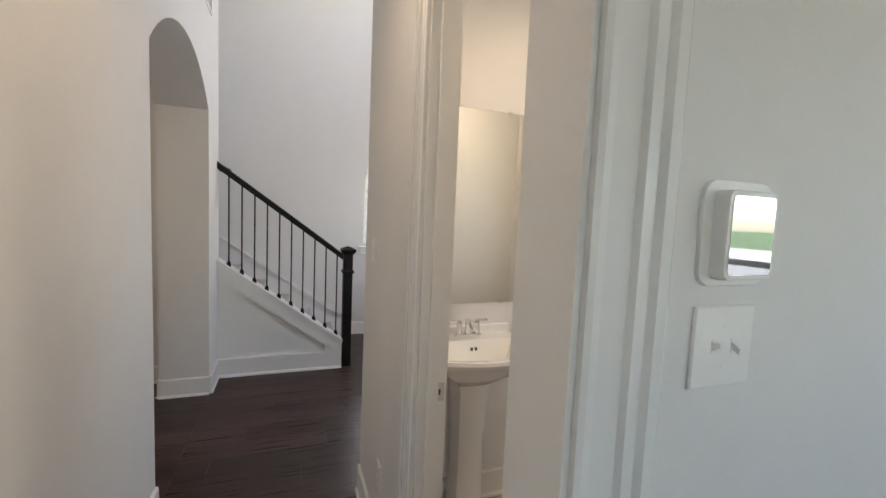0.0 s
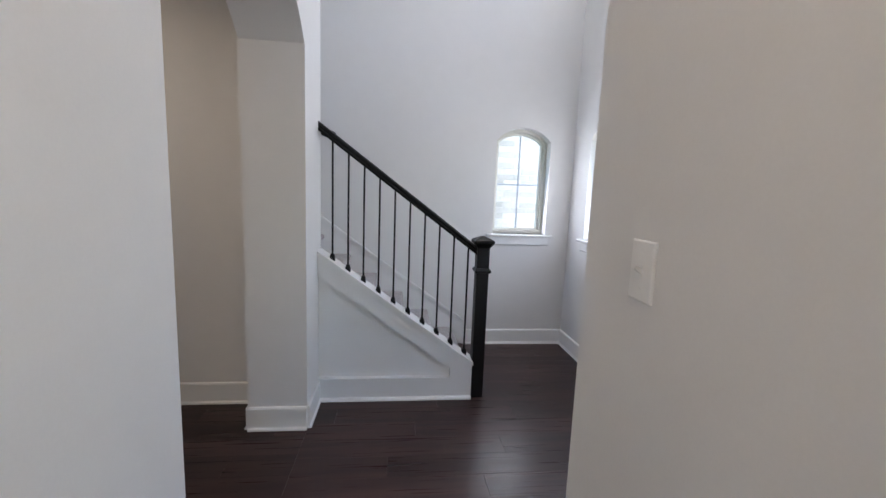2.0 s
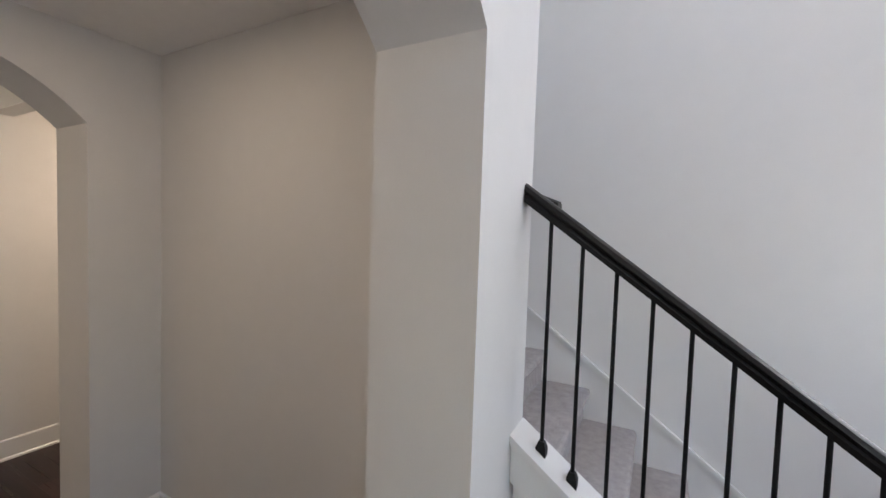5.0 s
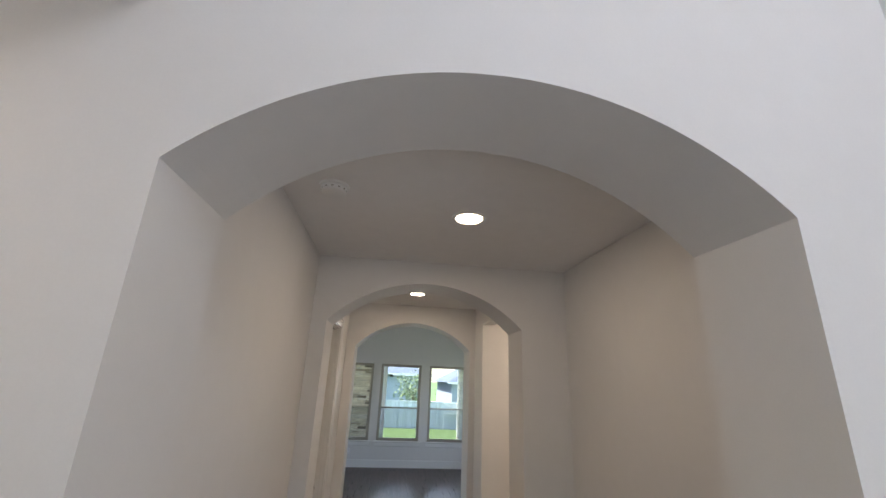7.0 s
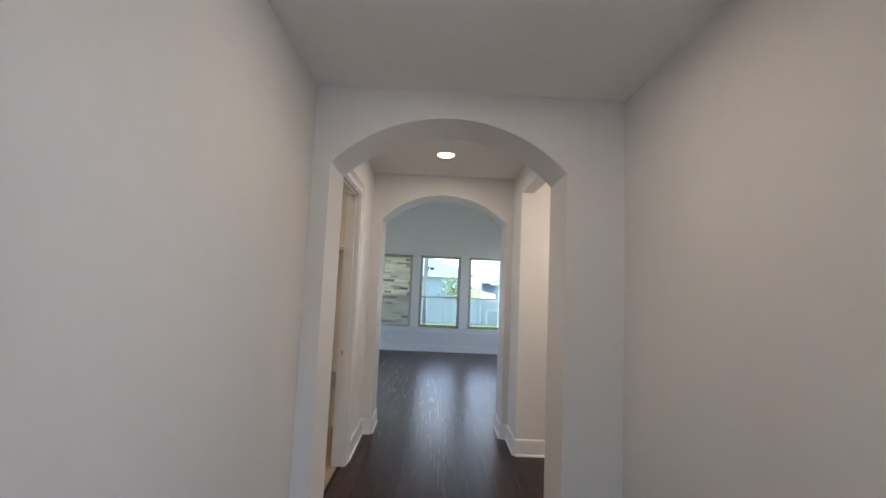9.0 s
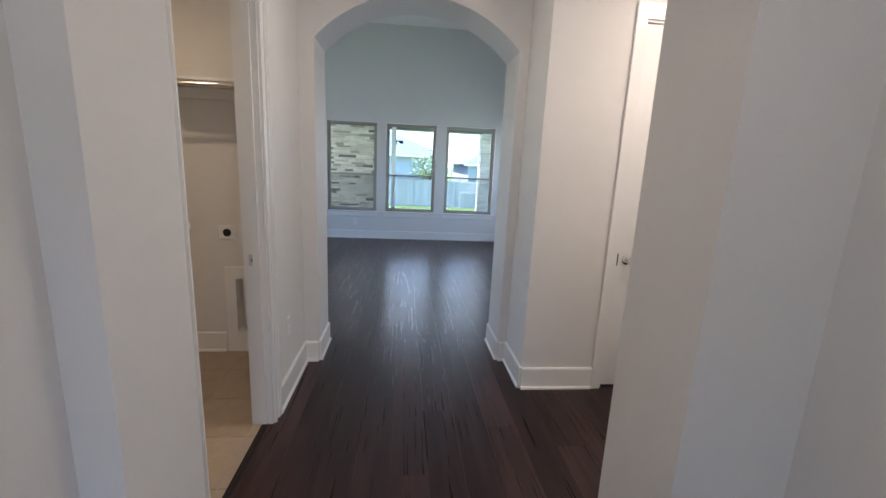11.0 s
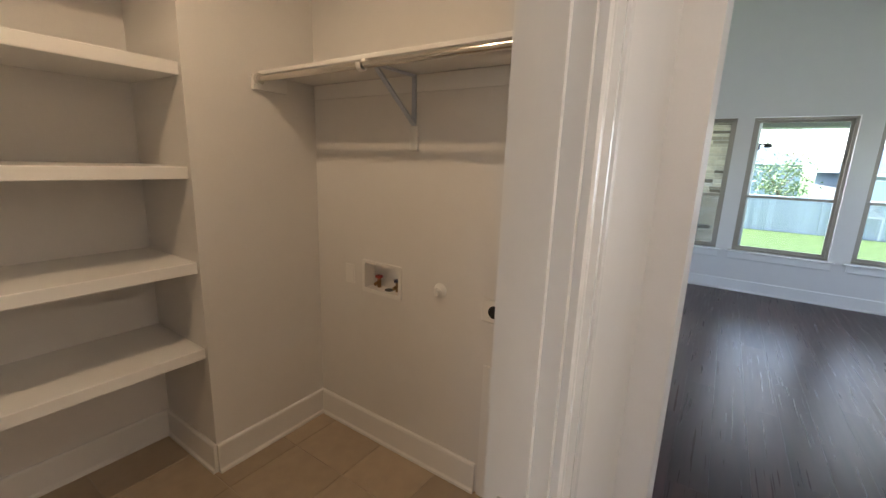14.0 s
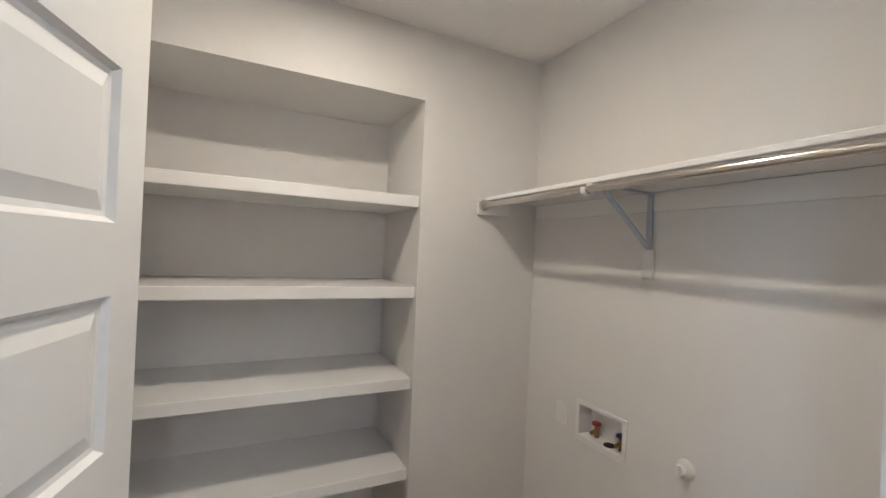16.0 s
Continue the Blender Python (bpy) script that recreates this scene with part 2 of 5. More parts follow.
def tube(bm, a, b, r0, r1=None, n=14):
    """A capped round bar from a to b."""
    a, b = Vector(a), Vector(b)
    r1 = r0 if r1 is None else r1
    m = Matrix.Translation((a + b) / 2) @ (b - a).to_track_quat("Z", "Y").to_matrix().to_4x4()
    bmesh.ops.create_cone(bm, cap_ends=True, segments=n, radius1=r0, radius2=r1, depth=(b - a).length, matrix=m)


def turned(bm, rings, m=None, n=28):
    """A turned body from (radius, height) rings, closed at both ends."""
    m = m or Matrix()
    rows = [[bm.verts.new(m @ Vector((r * math.cos(2 * math.pi * i / n), r * math.sin(2 * math.pi * i / n), z))) for i in range(n)] for r, z in rings]
    for lo, hi in zip(rows, rows[1:]):
        for i in range(n):
            bm.faces.new((lo[i], lo[(i + 1) % n], hi[(i + 1) % n], hi[i]))
    bm.faces.new(rows[0][::-1])
    bm.faces.new(rows[-1])


def loft(bm, rings, cap=True):
    """Skin between rings of equal length (lists of points)."""
    rows = [[bm.verts.new(p) for p in ring] for ring in rings]
    k = len(rows[0])
    for lo, hi in zip(rows, rows[1:]):
        for i in range(k):
            bm.faces.new((lo[i], lo[(i + 1) % k], hi[(i + 1) % k], hi[i]))
    if cap:
        bm.faces.new(rows[0][::-1])
        bm.faces.new(rows[-1])


def prism(bm, outline, axis, a, b):
    """An outline of 2D points swept along an axis from a to b."""
    def at(p, v):
        return {"x": (v, p[0], p[1]), "y": (p[0], v, p[1]), "z": (p[0], p[1], v)}[axis]
    loft(bm, [[at(p, a) for p in outline], [at(p, b) for p in outline]])


def mesh_of(name, bm, mat, smooth=False):
    bmesh.ops.recalc_face_normals(bm, faces=bm.faces[:])
    me = bpy.data.meshes.new(name)
    bm.to_mesh(me)
    bm.free()
    me.materials.append(mat)
    if smooth:
        me.polygons.foreach_set("use_smooth", [True] * len(me.polygons))
        me.set_sharp_from_angle(angle=radians(38))
    return me


def part(name, bm, mat, parent=None, label="", smooth=False):
    ob = new(name, mesh_of(name, bm, mat, smooth))
    if parent is not None:
        ob.parent = parent
    return tagged(ob, label) if label else ob


def boxpart(name, dims, mat, parent=None, bevel=0.0, label=""):
    bm = bmesh.new()
    box(bm, *dims, bevel)
    return part(name, bm, mat, parent, label)


def thing(name, label, category, group="", at=(0, 0, 0)):
    ob = new(name)
    ob.location = at
    return tagged(ob, label, category, group)


def structure(name, bm, mat, label, category, smooth=False):
    return tagged(part(name, bm, mat, None, "", smooth), label, category, kind="structure")


def boxes(name, dims_list, mat, label, category):
    bm = bmesh.new()
    for d in dims_list:
        box(bm, *d)
    return structure(name, bm, mat, label, category)


def arc(y0, y1, spring, apex, n=36):
    """Points of a segmental arch from y0 to y1."""
    w, h = (y1 - y0) / 2, apex - spring
    r = (w * w + h * h) / (2 * h)
    a = math.asin(min(1, w / r))
    return [((y0 + y1) / 2 + r * math.sin(-a + 2 * a * i / n), apex - r + r * math.cos(-a + 2 * a * i / n)) for i in range(n + 1)]


def arch_wall(bm, x0, x1, ya, yb, zt, y0, y1, spring, apex, sill=None, axis="x"):
    """A wall slab with one arched opening; axis: the way through it."""
    top = arc(y0, y1, spring, apex)
    low = 0.0 if sill is None else sill
    outline = [(ya, 0)] + ([(ya, zt), (yb, zt), (yb, 0)])
    pts = [(y1, low)] + top[::-1] + [(y0, low)]

    def at(p, v):
        return (v, p[0], p[1]) if axis == "x" else (p[0], v, p[1])

    def sheet(v):
        # strips above the arch, then the two sides and the part below the sill
        for (p, q) in zip(top, top[1:]):
            bm.faces.new([bm.verts.new(at(c, v)) for c in (p, q, (q[0], zt), (p[0], zt))])
        for a, b in ((ya, y0), (y1, yb)):
            if b - a > 1e-4:
                bm.faces.new([bm.verts.new(at(c, v)) for c in ((a, 0), (b, 0), (b, zt), (a, zt))])
        if sill is not None:
            bm.faces.new([bm.verts.new(at(c, v)) for c in ((y0, 0), (y1, 0), (y1, low), (y0, low))])
    sheet(x0)
    sheet(x1)
    ring = pts + ([pts[0]] if sill is not None else [])
    for p, q in zip(ring, ring[1:]):
        bm.faces.new([bm.verts.new(at(c, v)) for c, v in ((p, x0), (q, x0), (q, x1), (p, x1))])
    edge = outline + ([outline[0]] if sill is not None else [])
    for p, q in zip(edge, edge[1:]):
        bm.faces.new([bm.verts.new(at(c, v)) for c, v in ((p, x0), (q, x0), (q, x1), (p, x1))])
    bmesh.ops.remove_doubles(bm, verts=bm.verts[:], dist=1e-5)


def wall_with_holes(bm, x0, x1, ya, yb, za, zb, holes, axis="x"):
    """A wall slab of blocks round rectangular holes (y0, y1, z0, z1), sorted along the wall and apart."""
    def put(a, b, c, d):
        if b - a > 1e-4 and d - c > 1e-4:
            box(bm, x0, x1, a, b, c, d) if axis == "x" else box(bm, a, b, x0, x1, c, d)
    at = ya
    for h in sorted(holes):
        put(at, h[0], za, zb)
        put(h[0], h[1], za, h[2])
        put(h[0], h[1], h[3], zb)
        at = h[1]
    put(at, yb, za, zb)


def baseboard(p, q, side, height=0.152):
    """A baseboard with eased top and shoe along the floor from p to q; side: unit vector into the room."""
    p, q, s = Vector((*p, 0)), Vector((*q, 0)), Vector((*side, 0))
    prof = ((0, 0), (0.026, 0), (0.025, 0.012), (0.017, 0.019), (0.0155, 0.024), (0.0155, height - 0.012), (0.012, height - 0.003), (0.007, height), (0, height))
    bm = bmesh.new()
    loft(bm, [[e + s * a + Vector((0, 0, b)) for a, b in prof] for e in (p, q)])
    return structure("baseboard", bm, TRIM, "white painted wooden baseboard with a shoe moulding", "baseboard")


CASING = ((0, 0), (0, 0.012), (0.006, 0.016), (0.014, 0.016), (0.018, 0.006), (0.030, 0.008), (0.046, 0.010), (0.050, 0.020), (0.060, 0.020), (0.064, 0.010), (0.070, 0.010), (0.074, 0.022), (0.085, 0.024), (0.089, 0.020), (0.089, 0))


FLAT = ((0, 0), (0, 0.013), (0.003, 0.016), (0.086, 0.016), (0.089, 0.013), (0.089, 0))


def casing_bar(bm, wide, base, out, along, length, profile=CASING):
    """Moulded casing: wide: vector across from the opening outwards, out: off the wall, along: unit vector."""
    base, wide, out, along = Vector(base), Vector(wide), Vector(out), Vector(along)
    loft(bm, [[base + along * s + wide * (a / 0.089) + out * b for a, b in profile] for s in (0, length)])


def panel_door(name, label, width, height, panels, mat, thick=0.035, left=0.105, right=0.105):
    """A moulded panel door leaf: x from 0 (hinge) to width, y from 0 to thick, z up."""
    door = thing(name, label, "door")
    bm = bmesh.new()
    zs = [0.0] + [z for p in panels for z in p] + [height]
    box(bm, 0, left, 0, thick, 0, height)
    box(bm, width - right, width, 0, thick, 0, height)
    for a, b in zip(zs[::2], zs[1::2]):
        box(bm, left, width - right, 0, thick, a, b)
    part("door_frame", bm, mat, door)
    for a, b in panels:
        bm = bmesh.new()
        x0, x1 = left, width - right
        for y, s in ((0.0, 1), (thick, -1)):
            def ring(i, d):
                return [(x0 + i, y + s * d, a + i), (x1 - i, y + s * d, a + i), (x1 - i, y + s * d, b - i), (x0 + i, y + s * d, b - i)]
            rings = [ring(0, 0.0), ring(0.008, 0.009), ring(0.016, 0.010), ring(0.042, 0.003)]
            loft(bm, rings, cap=False)
            bm.faces.new([bm.verts.new(c) for c in rings[-1]])
        part("panel", bm, mat, door)
    return door


def lever(parent, x, z, mat, side=1, thick=0.035, reach=0.11, both=True):
    """Lever handle with its rose on a leaf of panel_door."""
    for y, s in ((0, -1), (thick, 1)) if both else ((0, -1),):
        bm = bmesh.new()
        turned(bm, [(0.033, 0), (0.033, 0.006), (0.028, 0.011), (0.013, 0.013)], pose(x, y, z, 90 if s < 0 else -90))
        rose = part("rose", bm, mat, parent, "", True)
        bm = bmesh.new()
        tube(bm, (x, y, z), (x, y + s * 0.048, z), 0.010)
        prism(bm, [(x - 0.012 * side, z - 0.011), (x + side * reach, z - 0.007), (x + side * reach, z + 0.003), (x - 0.012 * side, z + 0.011)], "y", y + s * 0.042, y + s * 0.056)
        part("lever", bm, mat, parent, "", True)


def plate(name, label, m, w, h, mat=PLASTIC, thick=0.006, toggles=0, outlet=False, group=""):
    """A wall plate: lies in its own x (across) and z (up), faces -y; m places it."""
    ob = thing(name, label, "outlet" if outlet else ("switch" if toggles else "wall plate"), group)
    bm = bmesh.new()
    rings = [[(sx * (w / 2 - i), -d, sz * (h / 2 - i)) for sx, sz in ((-1, -1), (1, -1), (1, 1), (-1, 1))] for i, d in ((0, 0), (0, thick * 0.55), (0.003, thick))]
    loft(bm, rings)
    part("cover", bm, mat, ob)
    for i in range(toggles):
        x = (i - (toggles - 1) / 2) * 0.046 * min(1, w / 0.11 if toggles > 1 else 1)
        bm = bmesh.new()
        box(bm, x - 0.005, x + 0.005, -thick - 0.001, -thick + 0.001, -0.012, 0.012)
        part("toggle_slot", bm, PLASTIC, ob)
        bm = bmesh.new()
        prism(bm, [(-thick, -0.006), (-thick - 0.014, 0.004 if i % 2 == 0 else -0.012), (-thick - 0.014, 0.010 if i % 2 == 0 else -0.004), (-thick, 0.006)], "x", x - 0.0045, x + 0.0045)
        part("toggle", bm, PLASTIC, ob)
    for z in ((-0.032, 0.032) if toggles else ()):
        bm = bmesh.new()
        tube(bm, (0, -thick - 0.0008, z), (0, -thick + 0.001, z), 0.003, n=10)
        part("screw", bm, PLASTIC, ob)
    if outlet:
        for z in (-0.021, 0.021):
            bm = bmesh.new()
            turned(bm, [(0.0165, 0), (0.0165, 0.002), (0.015, 0.003)], pose(0, -thick + 0.001, z, 90), 16)
            face = part("socket_face", bm, PLASTIC, ob)
            for x in (-0.006, 0.006):
                bm = bmesh.new()
                box(bm, x - 0.001, x + 0.001, -thick - 0.0025, -thick - 0.0015, z - 0.002, z + 0.006)
                part("slot", bm, DARK, face)
    ob.matrix_world = m
    return ob


# ---- large structure ----
H = 2.74
HIGH = 5.40
GREAT = 3.90
floor = boxes("floor", [(-9.5, 2.40, -1.46, 1.72, -0.20, -0.006), (-2.60, -0.12, -1.70, -1.46, -0.20, -0.006), (-9.5, -4.50, -4.2, -1.46, -0.20, -0.006), (-0.12, 1.14, -3.36, -1.46, -0.20, -0.006), (-0.12, 2.81, -6.82, -3.36, -0.20, -0.006)], JOINT, "dark brown wood-look plank floor", "floor")

# wall with the first arch, between foyer and hall
bm = bmesh.new()
arch_wall(bm, -0.356, 0.0, -6.7, 0.348, HIGH, -1.456, 0.0, 2.313, 2.622)
structure("wall_arch_foyer", bm, PAINT, "white painted wall with a wide arched opening", "wall")
bm = bmesh.new()
arch_wall(bm, -2.53, -2.173, -1.555, 0.348, H + 0.2, -1.416, 0.0, 2.272, 2.574)
structure("wall_arch_hall", bm, PAINT, "white painted wall with an arched opening", "wall")
bm = bmesh.new()
arch_wall(bm, -4.53, -4.155, -1.462, 0.055, GREAT, -1.362, -0.012, 2.234, 2.528)
structure("wall_arch_living", bm, PAINT, "white painted wall with an arched opening to the living room", "wall")
boxes("wall_hall_south", [(-2.173, -0.356, -1.70, -1.522, 0, H + 0.2)], PAINT, "white painted hallway wall", "wall")
boxes("wall_hall_stair", [(-2.53, 0.0, 0.348, 0.475, 0, HIGH)], PAINT, "white painted wall between the hallway and the stairs", "wall")
# laundry front wall with the doorway
LD0, LD1, LDH = -3.405, -2.62, 2.355
bm = bmesh.new()
wall_with_holes(bm, -1.576, -1.462, -4.41, -2.53, 0, H + 0.2, [(LD0, LD1, 0, LDH)], "y")
structure("wall_laundry_front", bm, PAINT, "white painted wall with the laundry doorway", "wall")
boxes("wall_side_hall_header", [(-3.743, -2.53, 0.055, 0.175, 2.505, H + 0.2)], PAINT, "white painted header over the side hall opening", "wall")
boxes("wall_vestibule_pier", [(-4.155, -3.743, 0.055, 0.175, 0, H + 0.2)], PAINT, "white painted wall pier beside the arch", "wall")
# closet wall and side hall
CD0, CD1, CDH = 0.611, 1.260, 2.355
bm = bmesh.new()
wall_with_holes(bm, -3.863, -3.743, 0.175, 2.9, 0, H + 0.2, [(CD0, CD1, 0, CDH)], "x")
structure("wall_closet", bm, PAINT, "white painted wall with a closet door", "wall")
boxes("wall_side_hall_end", [(-3.743, -2.41, 1.40, 1.52, 0, H + 0.2)], PAINT, "white painted wall closing the side hall", "wall")
boxes("wall_side_hall_stair", [(-2.53, -2.41, 0.475, 1.40, 0, H + 0.2)], PAINT, "white painted wall between side hall and stairs", "wall")
# living room
GW = [(-2.225, -1.295, 0.535, 2.195), (-1.120, -0.172, 0.535, 2.195), (0.022, 0.975, 0.535, 2.195)]
bm = bmesh.new()
wall_with_holes(bm, -9.45, -9.305, -4.12, 1.52, 0, GREAT, GW, "x")
structure("wall_living_west", bm, PAINT, "pale painted living room wall with three windows", "wall")
bm = bmesh.new()
wall_with_holes(bm, 1.377, 1.52, -9.305, -3.863, 0, GREAT, [(-8.79, -7.79, 0.555, 2.225)], "y")
structure("wall_living_north", bm, PAINT, "pale painted living room wall with one window", "wall")
boxes("wall_living_east", [(-4.53, -4.41, 0.055, 1.377, 0, GREAT), (-4.53, -4.41, -4.12, -1.462, 0, GREAT)], PAINT, "pale painted living room wall", "wall")
bm = bmesh.new()
wall_with_holes(bm, -4.12, -4.0, -9.305, -4.53, 0, GREAT, [(-8.1, -5.9, 0.7, 2.3)], "y")
structure("wall_living_south", bm, PAINT, "pale painted living room wall", "wall")
# laundry
LX = -4.318
NY = -3.164
bm = bmesh.new()
wall_with_holes(bm, -4.41, LX, -3.80, -1.576, 0, H + 0.2, [(-2.798, -2.562, 0.873, 1.015), (-1.994, -1.636, 0.161, 0.579)], "x")
structure("wall_laundry_west", bm, PAINT, "white painted laundry wall with recessed service boxes", "wall")
NX0, NX1, NTOP, NBACK = -3.668, -2.46, 2.332, -3.67
bm = bmesh.new()
box(bm, LX, NX0, -3.80, NY, 0, H + 0.2)
box(bm, NX0, NX1, -3.80, NY, NTOP, H + 0.2)
box(bm, NX0, NX1, -3.80, NBACK, 0, NTOP)
box(bm, NX1, -2.34, -3.80, NY, 0, H + 0.2)
structure("wall_laundry_niche", bm, PAINT, "white painted wall with a deep shelf niche", "wall")
boxes("wall_laundry_east", [(-2.46, -2.34, NY, -1.576, 0, H + 0.2)], PAINT, "white painted laundry wall", "wall")
# foyer
YF, XR = 1.470, 2.260
bm = bmesh.new()
arch_wall(bm, YF, YF + 0.16, -2.60, XR + 0.16, HIGH, 1.478, 2.018, 2.040, 2.166, 1.135, "y")
structure("wall_foyer_far", bm, PAINT, "white painted tall foyer wall with an arched window", "wall")
FD0, FD1, FDH = -1.31, -0.385, 2.06
bm = bmesh.new()
arch_wall(bm, XR, XR + 0.16, FD1, YF, 3.3, 0.548, 1.120, 2.040, 2.146, 1.135, "x")
wall_with_holes(bm, XR, XR + 0.16, -1.68, FD1, 0, 3.3, [(FD0, FD1, 0, FDH)], "x")
wall_with_holes(bm, XR, XR + 0.16, -1.68, YF, 3.3, HIGH, [(-0.75, 0.75, 3.7, 4.9)], "x")
structure("wall_foyer_entry", bm, PAINT, "white painted foyer wall with entry door and arched window", "wall")
boxes("wall_foyer_south", [(1.10, XR, -1.67, -1.55, 0, HIGH), (0.0, 1.10, -1.67, -1.55, H, HIGH)], PAINT, "white painted foyer wall", "wall")
# powder room side of the entry passage
XW = 1.000
YE = -3.300
PD0, PD1, PDH = -3.140, -2.540, 2.44
bm = bmesh.new()
wall_with_holes(bm, XW, 1.10, YE + 0.160, -1.55, 0, H + 0.2, [(PD0, PD1, 0, PDH)], "x")
structure("wall_passage", bm, PAINT, "white painted passage wall with the powder room doorway", "wall")
YP = -1.800
boxes("wall_powder_north", [(1.10, 2.52, YP, -1.67, 0, H + 0.2)], PAINT, "white painted powder room wall", "wall")
bm = bmesh.new()
arch_wall(bm, 2.52, 2.68, YE + 0.160, -1.67, H + 0.2, -2.67, -2.13, 2.040, 2.166, 1.135, "x")
structure("wall_powder_east", bm, PAINT, "white painted powder room wall with an arched window", "wall")
bm = bmesh.new()
wall_with_holes(bm, 2.69, 2.81, -6.82, YE + 0.160, 0, H + 0.2, [(-5.2, -3.9, 0.8, 2.2)], "x")
structure("wall_kitchen_east", bm, PAINT, "white painted kitchen wall with a window", "wall")
bm = bmesh.new()
wall_with_holes(bm, YE, YE + 0.160, 0.0, 2.69, 0, H + 0.2, [(0.03, 1.0, 0, 2.44)], "y")
structure("wall_entry", bm, PAINT, "white painted wall with a cased opening to the passage", "wall")
bm = bmesh.new()
wall_with_holes(bm, -6.82, -6.70, -0.4, 2.69, 0, H + 0.2, [(0.4, 2.2, 0.8, 2.2)], "y")
structure("wall_kitchen_south", bm, PAINT, "white painted wall with a window", "wall")
# ceilings
boxes("ceiling_hall", [(-4.155, -0.356, -1.522, 0.348, H, H + 0.1)], CEIL, "flat white hallway ceiling", "ceiling")
boxes("ceiling_side_hall", [(-3.743, -2.53, 0.348, 1.40, H, H + 0.1)], CEIL, "flat white side hall ceiling", "ceiling")
boxes("ceiling_laundry", [(LX, -2.46, NY, -1.576, H - 0.09, H + 0.1)], CEIL, "flat white laundry ceiling", "ceiling")
boxes("ceiling_passage", [(0.0, XW, YE + 0.160, -1.67, H, H + 0.1)], CEIL, "flat white passage ceiling", "ceiling")
boxes("ceiling_kitchen", [(0.0, 2.69, -6.7, YE, H, H + 0.1)], CEIL, "flat white kitchen ceiling", "ceiling")
boxes("ceiling_powder", [(1.10, 2.69, YE + 0.160, YP, H, H + 0.1)], CEIL, "flat white powder room ceiling", "ceiling")
boxes("ceiling_foyer", [(-2.53, XR, -1.67, YF, HIGH, HIGH + 0.1)], CEIL, "flat white high foyer ceiling", "ceiling")
boxes("ceiling_living", [(-9.305, -4.53, -4.12, 1.377, GREAT, GREAT + 0.1)], CEIL, "flat white living room ceiling", "ceiling")
boxes("floor_powder", [(1.02, 2.69, YE + 0.05, -1.67, -0.2, 0.0)], TILE, "beige tiled powder room floor", "floor")
boxes("floor_closet", [(-4.41, -3.863, 0.175, 2.9, -0.2, 0.0)], JOINT, "dark closet floor", "floor")

# baseboards
for p, q, s in (
    ((0, -1.456), (0, YE + 0.183), (1, 0)), ((0, YE - 0.023), (0, -6.7), (1, 0)), ((0, 0.348), (0, 0.0), (1, 0)),
    ((0, 0), (-0.356, 0), (0, -1)), ((0.0, -1.456), (-0.356, -1.456), (0, 1)),
    ((-0.356, 0), (-0.356, 0.348), (-1, 0)), ((-2.173, 0.348), (-0.356, 0.348), (0, -1)),
    ((-2.173, -1.522), (-0.356, -1.522), (0, 1)), ((-2.173, 0.0), (-2.173, 0.348), (1, 0)), ((-2.173, -1.416), (-2.173, -1.522), (1, 0)),
    ((-2.173, 0.0), (-2.53, 0.0), (0, -1)), ((-2.173, -1.416), (-2.53, -1.416), (0, 1)), ((-2.53, 0.0), (-2.53, 1.40), (-1, 0)),
    ((-3.482, -1.462), (-4.155, -1.462), (0, 1)), ((-4.155, -1.462), (-4.155, -1.362), (1, 0)), ((-4.155, -1.362), (-4.53, -1.362), (0, 1)),
    ((-4.155, 0.055), (-4.155, -0.012), (1, 0)), ((-4.155, -0.012), (-4.53, -0.012), (0, -1)), ((-3.743, 0.055), (-4.155, 0.055), (0, -1)),
    ((-3.743, 0.055), (-3.743, 0.549), (1, 0)), ((-3.743, 1.322), (-3.743, 1.40), (1, 0)), ((-3.743, 1.40), (-2.53, 1.40), (0, -1)),
    ((-9.305, -4.0), (-9.305, 1.377), (1, 0)), ((-9.305, 1.377), (-4.53, 1.377), (0, -1)), ((-4.53, -0.012), (-4.53, 1.377), (-1, 0)), ((-4.53, -4.0), (-4.53, -1.362), (-1, 0)),
    ((1.23, YF), (XR, YF), (0, -1)), ((XR, YF), (XR, -0.335), (-1, 0)), ((XR, -1.40), (XR, -1.55), (-1, 0)), ((XW, -1.55), (XR, -1.55), (0, 1)),
    ((XW, -1.55), (XW, -2.440), (-1, 0)), ((1.136, YE), (2.69, YE), (0, -1)), ((2.69, YE), (2.69, -6.7), (-1, 0)),
    ((LX, NY), (LX, -2.08), (1, 0)), ((LX, NY), (NX0, NY), (0, 1)), ((NX0, NY), (NX0, NBACK), (1, 0)), ((NX0, NBACK), (NX1, NBACK), (0, 1)), ((-2.46, -1.576), (-2.46, NY), (-1, 0)), ((LX, -1.576), (-3.482, -1.576), (0, -1)),
    ((1.10, YP), (2.52, YP), (0, -1)), ((2.52, YP), (2.52, YE + 0.160), (-1, 0)),
):
    baseboard(p, q, s)

# ---- stairs ----
SLOPE = 0.723
STEP, RISE, X1 = 0.25, 0.1808, 1.09
stairs = thing("staircase", "carpeted staircase with white skirts and a closed panelled side", "staircase")
for n in range(1, 13):
    bm = bmesh.new()
    x1, x0, z = X1 - STEP * (n - 1), X1 - STEP * n, RISE * n
    prof = [(x0 - 0.02, z - RISE - 0.02), (x1 - 0.012, z - RISE - 0.02), (x1 - 0.010, z - 0.045), (x1 + 0.012, z - 0.040), (x1 + 0.022, z - 0.022), (x1 + 0.016, z - 0.006), (x1 + 0.002, z), (x0 - 0.02, z)]
    prism(bm, prof, "y", 0.475, YF - 0.018)
    part("step", bm, CARPET, stairs)
bm = bmesh.new()
